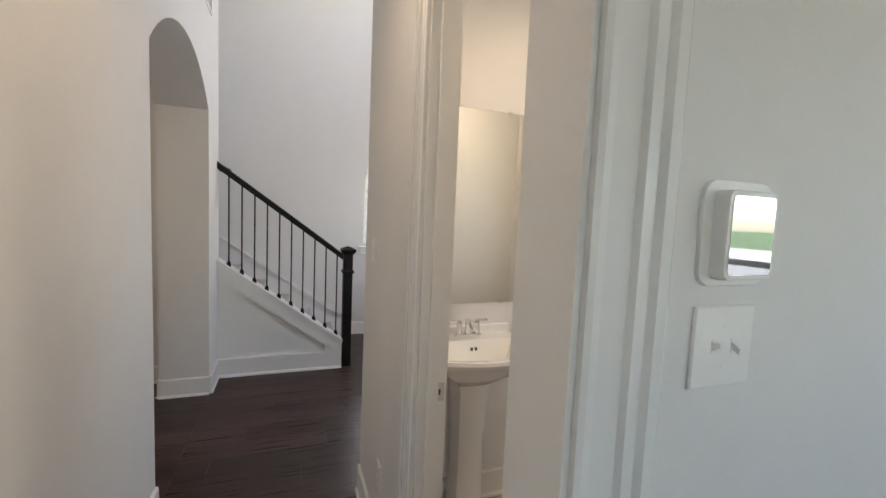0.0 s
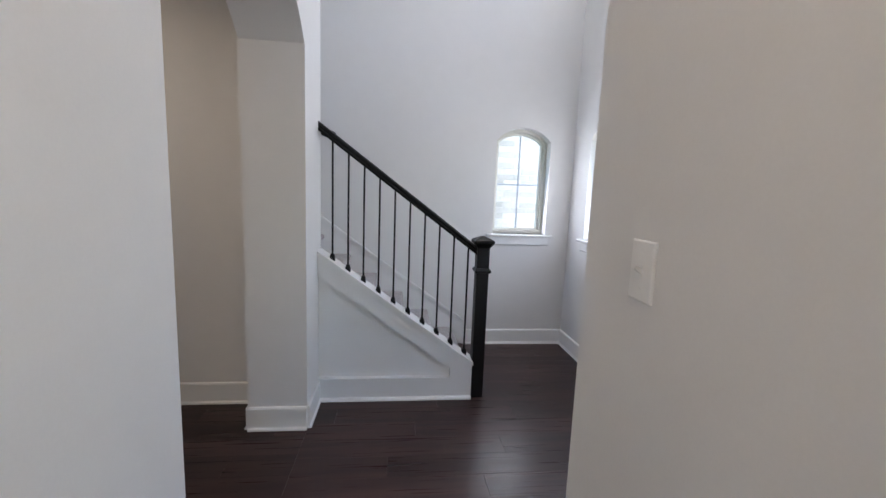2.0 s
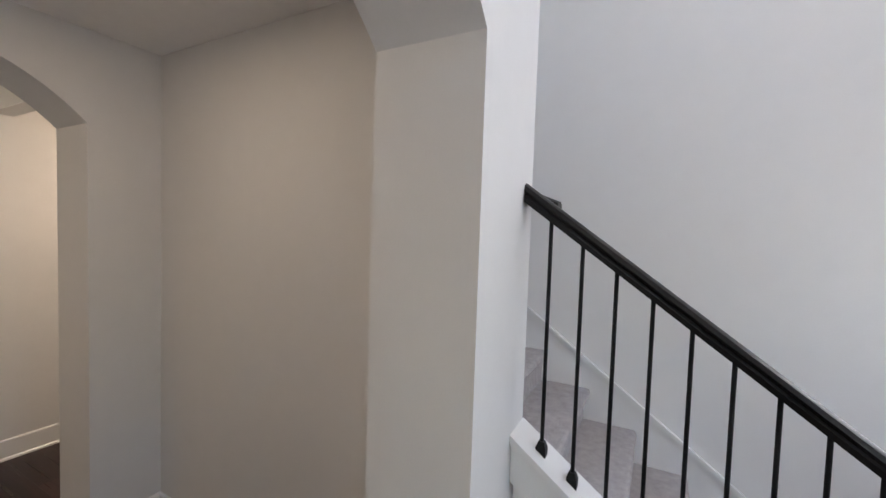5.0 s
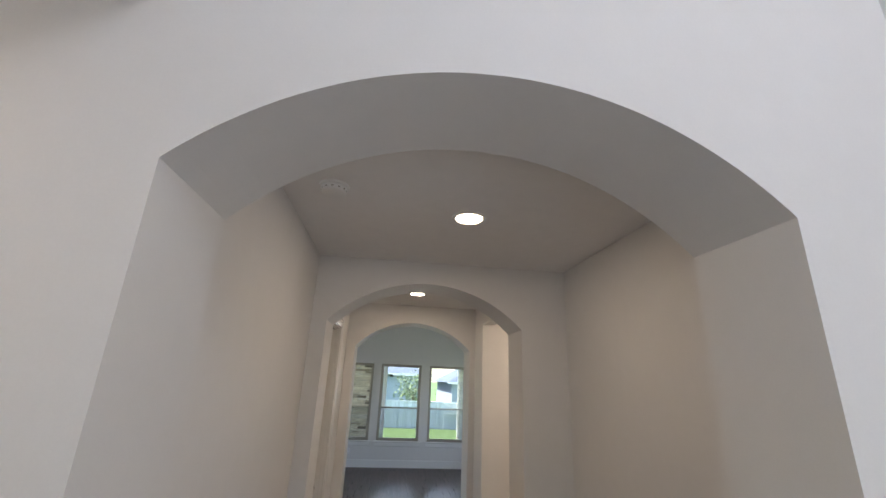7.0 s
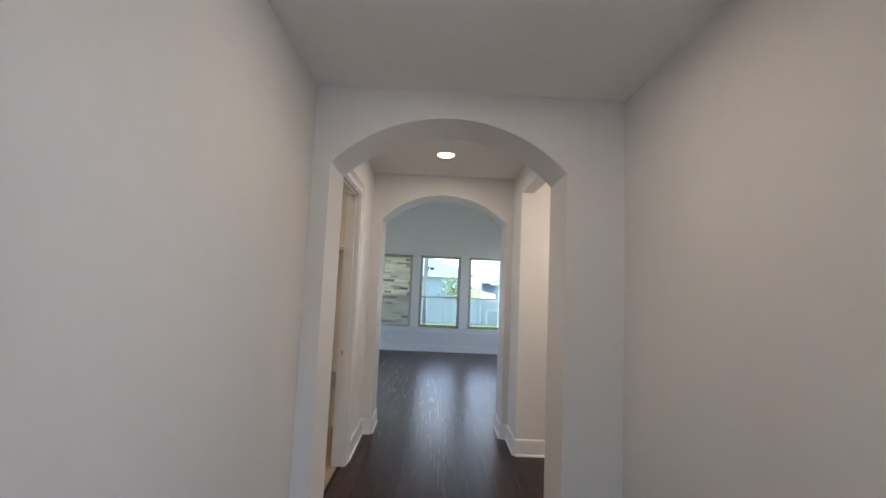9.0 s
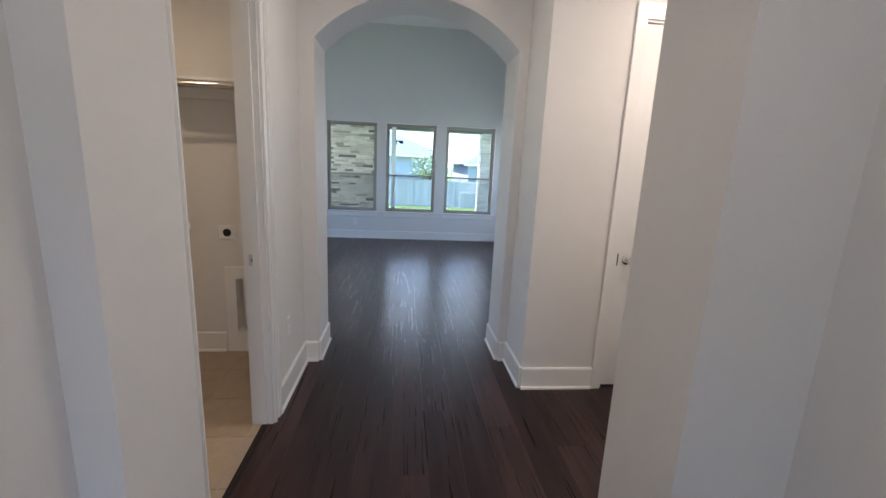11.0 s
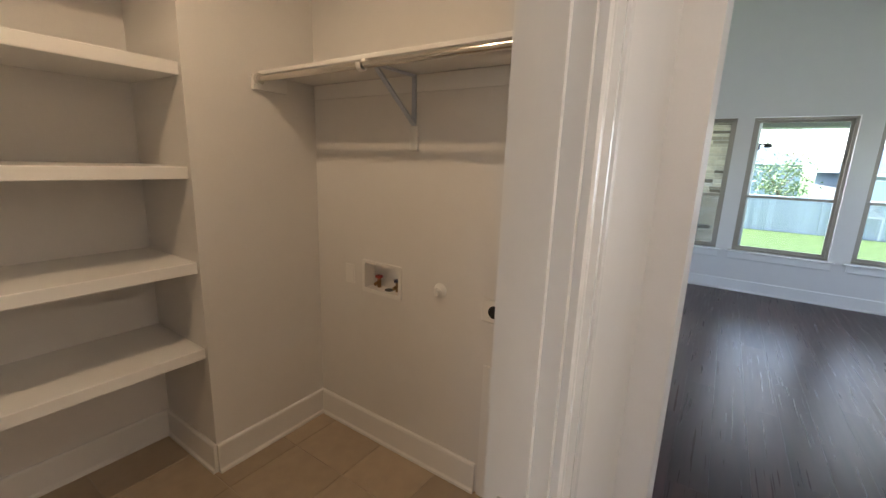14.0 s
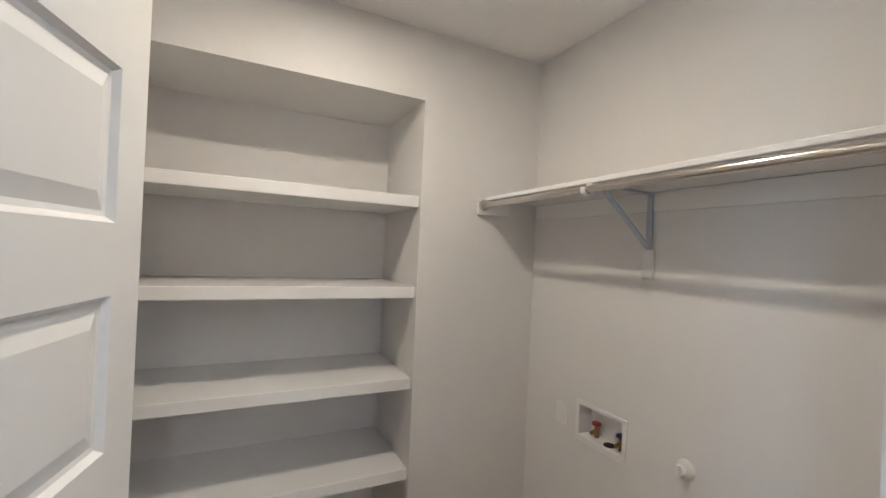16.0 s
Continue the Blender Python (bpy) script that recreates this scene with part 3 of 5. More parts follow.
box(bm, -2.41, X1 - 3.0, 0.475, YF, 2.0, 2.17)
part("landing", bm, CARPET, stairs)
bm = bmesh.new()
prism(bm, [(1.227, 0.0), (1.227, 0.25), (-1.85, 0.25 + 0.722 * 3.077), (-1.85, 1.9)], "y", YF - 0.018, YF - 0.001)
part("skirt_board", bm, TRIM, stairs)
bm = bmesh.new()
prism(bm, [(1.227, 0.232), (1.227, 0.256), (-1.85, 0.256 + 0.722 * 3.077), (-1.85, 0.232 + 0.722 * 3.077)], "y", YF - 0.034, YF - 0.0185)
part("skirt_bead", bm, TRIM, stairs)
# closed side below the rail: body, raised frame, cap
SX = 1.112


def cap_z(x):
    return 1.092 - SLOPE * x


bm = bmesh.new()
prism(bm, [(0.001, 0), (SX, 0), (SX, cap_z(SX) - 0.024), (0.001, cap_z(0) - 0.024)], "y", 0.386, 0.475)
side = part("side_panel", bm, TRIM, stairs)
bm = bmesh.new()
prism(bm, [(0.001, cap_z(0) - 0.024), (SX, cap_z(SX) - 0.024), (SX, 0.164), (0.948, 0.164), (0.948, 0.235), (0.001, 0.235 + SLOPE * 0.947)], "y", 0.346, 0.386)
part("rake_board", bm, TRIM, side)
bm = bmesh.new()
prism(bm, [(0.346, 0), (0.346, 0.164), (0.386, 0.164), (0.386, 0)], "x", 0.001, SX)
part("base_board", bm, TRIM, side)
bm = bmesh.new()
prism(bm, [(0.321, 0), (0.322, 0.011), (0.331, 0.019), (0.346, 0.021), (0.346, 0)], "x", 0.001, SX)
part("shoe_moulding", bm, TRIM, side)
bm = bmesh.new()
prism(bm, [(0.0, cap_z(0)), (SX + 0.006, cap_z(SX + 0.006)), (SX + 0.006, cap_z(SX + 0.006) - 0.024), (0.0, cap_z(0) - 0.024)], "y", 0.328, 0.488)
part("cap", bm, TRIM, stairs)
bm = bmesh.new()
prism(bm, [(0.0, cap_z(0) - 0.024), (SX, cap_z(SX) - 0.024), (SX, cap_z(SX) - 0.038), (0.0, cap_z(0) - 0.038)], "y", 0.335, 0.346)
part("cove_moulding", bm, TRIM, stairs)

rail = thing("stair_railing", "black stained handrail with slim black iron balusters", "railing")
bm = bmesh.new()
prof = [(-0.026, -0.030), (-0.030, -0.010), (-0.022, 0.0), (-0.030, 0.012), (-0.026, 0.028), (-0.012, 0.036), (0.012, 0.036), (0.026, 0.028), (0.030, 0.012), (0.022, 0.0), (0.030, -0.010), (0.026, -0.030)]
RY = 0.404


def rail_z(x):
    return 1.925 - 0.732 * x


loft(bm, [[(x, RY + a, rail_z(x) + b) for a, b in prof] for x in (0.002, 1.120)])
part("handrail", bm, BLACK, rail, "", True)
bm = bmesh.new()
loft(bm, [[(x, RY + a * 1.2 + 0.105, z + b * 0.9) for a, b in prof] for x, z in ((0.002, 1.908), (0.095, 1.872))])
part("rail_fitting", bm, BLACK, rail, "", True)
for i in range(10):
    x = 0.093 + 0.1070 * i
    zb, zt = cap_z(x), rail_z(x) - 0.02
    bm = bmesh.new()
    tube(bm, (x, RY, zb - 0.01), (x, RY, zt), 0.0068, n=10)
    bal = part("baluster", bm, IRON, rail, "", True)
    bm = bmesh.new()
    loft(bm, [[(x + sx * r, RY + sy * r, zb + h - sx * r * SLOPE * k) for sx, sy in ((-1, -1), (1, -1), (1, 1), (-1, 1))] for r, h, k in ((0.017, -0.004, 1), (0.0175, 0.018, 0.3), (0.010, 0.040, 0))])
    part("shoe", bm, IRON, bal)

newel = thing("newel_post", "square black stained newel post with moulded cap", "newel post", at=(1.160, 0.402, 0))
bm = bmesh.new()
box(bm, -0.045, 0.045, -0.045, 0.045, 0, 1.165, 0.003)
part("shaft", bm, BLACK, newel)
for h0, rings in ((0.945, ((0.046, 0), (0.058, 0.012), (0.060, 0.022), (0.047, 0.040))), (1.130, ((0.046, 0), (0.050, 0.012), (0.064, 0.030), (0.072, 0.040), (0.072, 0.056), (0.060, 0.064), (0.012, 0.086)))):
    bm = bmesh.new()
    loft(bm, [[(sx * r, sy * r, h0 + h) for sx, sy in ((-1, -1), (1, -1), (1, 1), (-1, 1))] for r, h in rings])
    part("collar" if h0 < 1 else "cap", bm, BLACK, newel)

# ---- windows ----


def rect_window(name, label, m, w, h, mat, deep=0.06, split=0.42, stool=True):
    """Single-hung window: local x across (0 in the middle), y outwards, z from the sill."""
    win = tagged(new(name), label, "window", kind="structure")
    a = w / 2

    def bars(bm, x0, x1, z0, z1, t, y0, y1):
        box(bm, x0, x0 + t, y0, y1, z0, z1)
        box(bm, x1 - t, x1, y0, y1, z0, z1)
        box(bm, x0 + t, x1 - t, y0, y1, z0, z0 + t)
        box(bm, x0 + t, x1 - t, y0, y1, z1 - t, z1)
    bm = bmesh.new()
    bars(bm, -a, a, 0, h, 0.028, deep, deep + 0.075)
    part("window_frame", bm, mat, win)
    zc = h * split
    for nm, z0, z1, y in (("lower_sash", 0.028, zc + 0.018, deep + 0.012), ("upper_sash", zc - 0.014, h - 0.028, deep + 0.042)):
        bm = bmesh.new()
        bars(bm, -a + 0.028, a - 0.028, z0, z1, 0.030, y, y + 0.028)
        sash = part(nm, bm, mat, win)
        bm = bmesh.new()
        box(bm, -a + 0.058, a - 0.058, y + 0.011, y + 0.016, z0 + 0.03, z1 - 0.03)
        pane = part("pane", bm, PANE, sash)
        pane.visible_shadow = False
    scr = boxpart("insect_screen", (-a + 0.030, a - 0.030, deep + 0.0715, deep + 0.0725, 0.030, zc), SCREENING, win)
    scr.visible_shadow = False
    if stool:
        sill(win, a, deep)
    win.matrix_world = m
    return win


def sill(win, a, deep):
    bm = bmesh.new()
    loft(bm, [[(x, y, z) for y, z in ((deep + 0.01, 0.0), (-0.036, 0.0), (-0.042, -0.006), (-0.042, -0.018), (-0.036, -0.024), (deep + 0.01, -0.024))] for x in (-a, a)])
    for s in (-1, 1):
        loft(bm, [[(x, y, z) for y, z in ((-0.001, 0.0), (-0.036, 0.0), (-0.042, -0.006), (-0.042, -0.018), (-0.036, -0.024), (-0.001, -0.024))] for x in (s * a, s * (a + 0.06))])
    part("window_sill", bm, TRIM, win)
    bm = bmesh.new()
    loft(bm, [[(x, y, z) for y, z in ((-0.001, -0.024), (-0.016, -0.024), (-0.016, -0.100), (-0.010, -0.110), (-0.001, -0.112))] for x in (-a - 0.03, a + 0.03)])
    part("apron", bm, TRIM, win)


for i, (y0, y1, z0, z1) in enumerate(GW):
    rect_window("window_%d" % (i + 1), "tan vinyl single-hung window with white sill", pose(-9.305, (y0 + y1) / 2, z0, 0, 0, 90), y1 - y0, z1 - z0, VINYL)
rect_window("window_4", "tan vinyl single-hung window with white sill on the side wall", pose(-8.29, 1.377, 0.555), 1.00, 1.67, VINYL)
rect_window("window_5", "wide window at the end of the kitchen", pose(1.3, -6.70, 0.8, 0, 0, 180), 1.8, 1.4, VINYL)
rect_window("window_10", "kitchen window on the side wall", pose(2.69, -4.55, 0.8, 0, 0, -90), 1.3, 1.4, VINYL)
# unseen, added as the opening for the south fill
rect_window("window_6", "unseen wide living room window, added to let in fill light", pose(-7.0, -4.0, 0.7, 0, 0, 180), 2.2, 1.6, VINYL)
# unseen, added as the opening for the high fill
rect_window("window_7", "unseen high foyer window, added to let in fill light", pose(XR, 0.0, 3.7, 0, 0, -90), 1.5, 1.2, PALE, stool=False)


def arched_window(name, m, w, h, rise, deep=0.105):
    """Fixed arched window with one upright and one cross bar."""
    win = tagged(new(name), "small arched window with pale frame and white sill", "window", kind="structure")
    a = w / 2

    def outline(i, n=18):
        top = arc(-a + i, a - i, h - rise - i * 0.2, h - i, n)
        return [(-a + i, i), (a - i, i)] + top[::-1]
    bm = bmesh.new()
    rings = [[(x, y, z) for x, z in outline(i)] for i, y in ((0, deep + 0.075), (0, deep), (0.028, deep), (0.034, deep + 0.02), (0.052, deep + 0.024), (0.052, deep + 0.075))]
    loft(bm, rings, cap=False)
    part("window_frame", bm, PALE, win)
    bm = bmesh.new()
    o = outline(0.05)
    loft(bm, [[(x, y, z) for x, z in o] for y in (deep + 0.036, deep + 0.041)])
    pane = part("pane", bm, PANE, win)
    pane.visible_shadow = False
    for nm, d in (("upright_bar", (-0.007, 0.007, deep + 0.030, deep + 0.035, 0.05, h - 0.055)), ("cross_bar", (-a + 0.05, a - 0.05, deep + 0.0305, deep + 0.0355, h * 0.47, h * 0.47 + 0.013))):
        boxpart(nm, d, BLUEGREY, win)
    sill(win, a, deep)
    win.matrix_world = m
    return win


arched_window("window_8", pose(1.748, YF, 1.135), 0.540, 1.031, 0.126)
arched_window("window_9", pose(XR, 0.834, 1.135, 0, 0, -90), 0.572, 1.011, 0.106)

arched_window("window_11", pose(2.52, -2.40, 1.135, 0, 0, -90), 0.540, 1.031, 0.126)

# ---- doors ----


def doorway(name, label, m, w, h, wall, wide0=0.089, wide1=0.089, back=True, stop=0.0305, profile=CASING):
    """Jamb lining and casings: local x across from 0 to w, y through the wall from 0 (seen side) to wall."""
    fr = tagged(new(name), label, "door frame", kind="structure")
    t = 0.018
    bm = bmesh.new()
    box(bm, 0, t, 0.0005, wall - 0.0005, 0, h)
    box(bm, w - t, w, 0.0005, wall - 0.0005, 0, h)
    box(bm, t, w - t, 0.0005, wall - 0.0005, h - t, h)
    part("jamb", bm, TRIM, fr)
    if stop:
        bm = bmesh.new()
        y0 = stop
        box(bm, t, t + 0.011, y0, y0 + 0.035, 0, h - t)
        box(bm, w - t - 0.011, w - t, y0, y0 + 0.035, 0, h - t)
        box(bm, t + 0.011, w - t - 0.011, y0, y0 + 0.035, h - t - 0.011, h - t)
        part("door_stop", bm, TRIM, fr)
    for y, o in ((0, -1),) + (((wall, 1),) if back else ()):
        r = 0.006
        for nm, wd, b, al, ln in (("casing", (-wide0, 0, 0), (r, y, 0), (0, 0, 1), h + 0.083), ("casing", (wide1, 0, 0), (w - r, y, 0), (0, 0, 1), h + 0.083), ("head_casing", (0, 0, 0.089), (r, y, h - r), (1, 0, 0), w - 2 * r)):
            if Vector(wd).length < 0.01:
                continue
            bm = bmesh.new()
            casing_bar(bm, wd, b, (0, o, 0), al, ln, profile)
            part(nm, bm, TRIM, fr)
    fr.matrix_world = m
    return fr


doorway("door_frame_laundry", "white moulded casing of the laundry doorway", pose(LD1, -1.462, 0, 0, 0, 180), LD1 - LD0, LDH, 0.114, back=False)
doorway("door_frame_closet", "white moulded casing of the closet door", pose(-3.743, CD0, 0, 0, 0, 90), CD1 - CD0, CDH, 0.12, 0.067, 0.067, stop=0.046, profile=FLAT)
doorway("door_frame_powder", "white moulded casing of the powder room doorway", pose(XW, PD1, 0, 0, 0, -90), PD1 - PD0, PDH, 0.10, 0.100, 0.0, back=False)
doorway("door_frame_passage", "white moulded casing of the passage opening", pose(0.03, YE, 0), 0.97, 2.44, 0.160, 0.030, 0.140, stop=0.0, back=False)
doorway("door_frame_entry", "white painted frame of the entry door", pose(XR, FD1, 0, 0, 0, -90), FD1 - FD0, FDH, 0.16, 0.05, 0.089)


def strike(m, name):
    ob = thing(name, "small nickel strike plate in a door jamb", "strike plate")
    bm = bmesh.new()
    box(bm, -0.016, 0.016, -0.0025, 0, -0.030, 0.030)
    part("plate", bm, NICKEL, ob)
    bm = bmesh.new()
    box(bm, -0.003, 0.003, -0.0035, -0.002, -0.009, 0.009)
    part("latch_hole", bm, DARK, ob)
    ob.matrix_world = m
    return ob


strike(pose(LD0 + 0.0182, -1.532, 0.945, 0, 0, 90), "strike_plate")
strike(pose(XW + 0.074, PD1 - 0.0182, 0.996), "strike_plate")

SIX = [(0.287, 0.522), (0.632, 0.864), (0.978, 1.212), (1.326, 1.556), (1.662, 1.888), (2.000, 2.216)]
closet = panel_door("closet_door", "closed white six-panel closet door with a chrome lever", CD1 - CD0 - 0.042, 2.313, SIX, TRIM, 0.035, 0.130, 0.130)
lever(closet, 0.068, 0.895, CHROME, 1)
boxpart("latch_plate", (0.0005, 0.010, -0.0015, 0.0005, 0.855, 0.935), DARK, closet, label="small dark latch plate")
closet.matrix_world = pose(-3.752, CD0 + 0.021, 0.017, 0, 0, 90)

laundry_door = panel_door("laundry_door", "open white six-panel laundry door", LD1 - LD0 - 0.042, 2.313, SIX, TRIM, 0.035, 0.080, 0.080)
lever(laundry_door, LD1 - LD0 - 0.10, 0.895, CHROME, -1)
ang = math.degrees(math.atan2(-2.262 + 1.548, -2.800 + 2.642))
laundry_door.matrix_world = pose(-2.642, -1.548, 0.010, 0, 0, ang)
for z in (0.25, 1.15, 2.05):
    bm = bmesh.new()
    tube(bm, (-0.004, -0.004, z), (-0.004, -0.004, z + 0.09), 0.006, n=10)
    part("hinge", bm, NICKEL, laundry_door)

entry = thing("entry_door", "black painted entry door with glass and chrome lock", "door")
EW = FD1 - FD0 - 0.03
bm = bmesh.new()
box(bm, 0, 0.16, 0, 0.045, 0, 2.03)
box(bm, EW - 0.16, EW, 0, 0.045, 0, 2.03)
box(bm, 0.16, EW - 0.16, 0, 0.045, 0, 0.60)
box(bm, 0.16, EW - 0.16, 0, 0.045, 1.87, 2.03)
part("door_leaf", bm, DOORBLK, entry)
bm = bmesh.new()
box(bm, 0.16, EW - 0.16, 0.018, 0.026, 0.60, 1.87)
g = part("pane", bm, PANE, entry)
g.visible_shadow = False
bm = bmesh.new()
for d in ((0.16, 0.185, -0.008, 0.053, 0.60, 1.87), (EW - 0.185, EW - 0.16, -0.008, 0.053, 0.60, 1.87), (0.185, EW - 0.185, -0.008, 0.053, 0.60, 0.625), (0.185, EW - 0.185, -0.008, 0.053, 1.845, 1.87)):
    box(bm, *d)
part("glass_frame", bm, DOORBLK, entry)
lever(entry, 0.070, 0.925, CHROME, 1, 0.045, 0.115)
bm = bmesh.new()
box(bm, 0.036, 0.104, -0.024, 0, 1.040, 1.165, 0.006)
lock = part("lock_housing", bm, DOORBLK, entry)
bm = bmesh.new()
box(bm, 0.040, 0.100, -0.030, -0.024, 1.044, 1.095, 0.002)
part("lock_plate", bm, CHROME, lock)
bm = bmesh.new()
box(bm, 0.055, 0.088, -0.045, -0.030, 1.064, 1.074, 0.002)
part("thumb_turn", bm, CHROME, lock)
entry.matrix_world = pose(XR + 0.012, FD1 - 0.015, 0.012, 0, 0, -90)

# ---- wall plates ----
plate("light_switch", "white single light switch on the passage wall", pose(XW, -1.786, 1.380, 0, 0, -90), 0.072, 0.116, toggles=1)
plate("light_switch", "white two-toggle light switch below the control panel", pose(1.280, YE, 1.371), 0.138, 0.134, toggles=2)
plate("light_switch", "white three-toggle light switch beside the entry door", pose(XR, -0.020, 1.355, 0, 0, -90), 0.180, 0.112, toggles=3)
plate("outlet", "white duplex outlet low on the foyer wall", pose(XR, 0.472, 0.404, 0, 0, -90), 0.072, 0.116, outlet=True)
plate("outlet", "white duplex outlet low on the hallway wall", pose(-0.976, 0.348, 0.394), 0.072, 0.118, outlet=True)
plate("outlet", "white duplex outlet low beside the laundry doorway", pose(-3.735, -1.462, 0.445, 0, 0, 180), 0.072, 0.116, outlet=True)
plate("outlet", "white duplex outlet low on the passage wall", pose(XW, -2.05, 0.40, 0, 0, -90), 0.072, 0.116, outlet=True)
plate("outlet", "white duplex outlet below the living room windows", pose(-9.305, 1.11, 0.335, 0, 0, 90), 0.072, 0.116, outlet=True)
plate("outlet", "white duplex outlet below the stone-facing window", pose(-9.305, -1.70, 0.32, 0, 0, 90), 0.072, 0.116, outlet=True)

panel = thing("control_panel", "white wall control panel with a glossy dark screen", "control panel")


def rounded(w, h, r, n=5):
    pts = []
    for cx, cz, a0 in ((1, 1, 0), (-1, 1, 90), (-1, -1, 180), (1, -1, 270)):
        for i in range(n + 1):
            t = radians(a0 + 90 * i / n)
            pts.append((cx * (w / 2 - r) + r * math.cos(t), cz * (h / 2 - r) + r * math.sin(t)))
    return pts


bm = bmesh.new()
loft(bm, [[(x, -d, z) for x, z in rounded(0.157 - i, 0.167 - i, 0.026)] for i, d in ((0, 0), (0, 0.004), (0.003, 0.007))])
part("back_plate", bm, PLASTIC, panel, "", True)
bm = bmesh.new()
loft(bm, [[(x, -d, z - 0.002) for x, z in rounded(0.113 - i, 0.138 - i, 0.012)] for i, d in ((0, 0.007), (0, 0.026), (0.004, 0.030))])
part("housing", bm, PLASTIC, panel, "", True)
bm = bmesh.new()
loft(bm, [[(x, -d, z - 0.002) for x, z in rounded(0.097, 0.122, 0.007)] for d in (0.030, 0.0312)])
part("screen", bm, SCREEN, panel)
panel.matrix_world = pose(1.284, YE, 1.554)

grille = thing("wall_grille", "white louvred return air grille high on the foyer wall", "vent")
bm = bmesh.new()
for d in ((-0.28, 0.28, -0.010, 0, 0, 0.025), (-0.28, 0.28, -0.010, 0, 0.275, 0.30), (-0.28, -0.255, -0.010, 0, 0.025, 0.275), (0.255, 0.28, -0.010, 0, 0.025, 0.275)):
    box(bm, *d)
part("frame", bm, PLASTIC, grille)
for i in range(10):
    bm = bmesh.new()
    prism(bm, [(-0.008, 0.03 + i * 0.0248), (-0.001, 0.050 + i * 0.0248), (0, 0.048 + i * 0.0248), (-0.007, 0.028 + i * 0.0248)], "x", -0.255, 0.255)
    part("slat", bm, PLASTIC, grille)
grille.matrix_world = pose(0.0, -0.16, 3.075, 0, 0, 90)

# ---- ceiling fixtures ----


def downlight(name, x, y, z, r=0.075, label="round recessed ceiling light, lit"):
    ob = thing(name, label, "ceiling light", "recessed ceiling lights", (x, y, z))
    bm = bmesh.new()
    n = 36
    rings = [[(q * math.cos(2 * math.pi * i / n), q * math.sin(2 * math.pi * i / n), d) for i in range(n)] for q, d in ((r * 1.25, 0), (r * 1.22, -0.004), (r, -0.006), (r * 0.92, 0.0))]
    loft(bm, rings, cap=False)
    part("trim_ring", bm, PLASTIC, ob, "", True)
    bm = bmesh.new()
    turned(bm, [(r * 0.92, -0.0045), (r * 0.5, -0.0052), (0.005, -0.0056)], None, 32)
    part("lens", bm, LIT, ob, "glowing warm white lens")
    return ob


downlight("ceiling_light", -1.225, -0.587, H)
downlight("ceiling_light", -3.406, -0.717, H)
# unseen fixture, added for the side hall fill
downlight("ceiling_light", -3.05, 1.05, H)
downlight("ceiling_light", 0.52, -2.55, H)
# unseen fixture, added for the foyer fill
downlight("ceiling_light", 1.0, 0.85, HIGH)
downlight("ceiling_light", 1.80, -2.62, H)
downlight("ceiling_light", -3.22, -2.46, H - 0.09)
smoke = thing("smoke_detector", "round white smoke detector on the hallway ceiling", "smoke detector", "", (-0.966, -1.271, H))
bm = bmesh.new()
turned(bm, [(0.068, 0.0), (0.068, -0.010), (0.062, -0.013)], None, 36)
part("base", bm, PLASTIC, smoke, "", True)
bm = bmesh.new()
turned(bm, [(0.058, -0.0131), (0.056, -0.034), (0.048, -0.040), (0.010, -0.042)], None, 36)
part("cover", bm, PLASTIC, smoke, "", True)
for i in range(12):
    a = 2 * math.pi * i / 12
    bm = bmesh.new()
    box(bm, 0.0555, 0.0575, -0.005, 0.005, -0.028, -0.022)
    o = part("vent_slot", bm, VINYL, smoke)
    o.rotation_euler = (0, 0, a)

# ---- laundry ----
for i, z in enumerate((1.846, 1.431, 1.014, 0.602)):
    sh = thing("niche_shelf", "thick white painted shelf built into the niche", "shelf", "niche shelves")
    bm = bmesh.new()
    box(bm, NX0 + 0.001, NX1 - 0.001, NBACK + 0.001, NY - 0.020, z, z + 0.052, 0.004)
    part("board", bm, TRIM, sh)
shelf = thing("hanging_shelf", "white wall shelf with a steel hanging rod below", "shelf")
bm = bmesh.new()
box(bm, LX + 0.001, -4.000, NY + 0.001, -1.578, 1.905, 1.922, 0.003)
part("board", bm, TRIM, shelf)
bm = bmesh.new()
box(bm, -4.140, -3.962, NY + 0.001, NY + 0.019, 1.836, 1.904, 0.002)
part("end_cleat", bm, TRIM, shelf)
bm = bmesh.new()
box(bm, LX + 0.001, LX + 0.009, NY + 0.020, -1.578, 1.832, 1.904, 0.002)
part("wall_cleat", bm, TRIM, shelf)
bm = bmesh.new()
tube(bm, (-3.990, NY + 0.020, 1.882), (-3.990, -1.578, 1.882), 0.0125, n=20)
rod = part("rod", bm, STEEL, shelf, "polished steel hanging rod", True)
bm = bmesh.new()
tube(bm, (-3.990, -2.05, 1.882), (-3.990, -1.578, 1.882), 0.0137, n=20)
part("rod_sleeve", bm, STEEL, rod, "", True)
bm = bmesh.new()
turned(bm, [(0.027, 0), (0.027, 0.006), (0.021, 0.008), (0.021, 0.016)], pose(-3.990, NY + 0.019, 1.882, -90))
part("rod_socket", bm, NICKEL, shelf, "", True)
bracket = part("bracket", bmesh.new(), BLUEGREY, shelf)
BY = -2.482
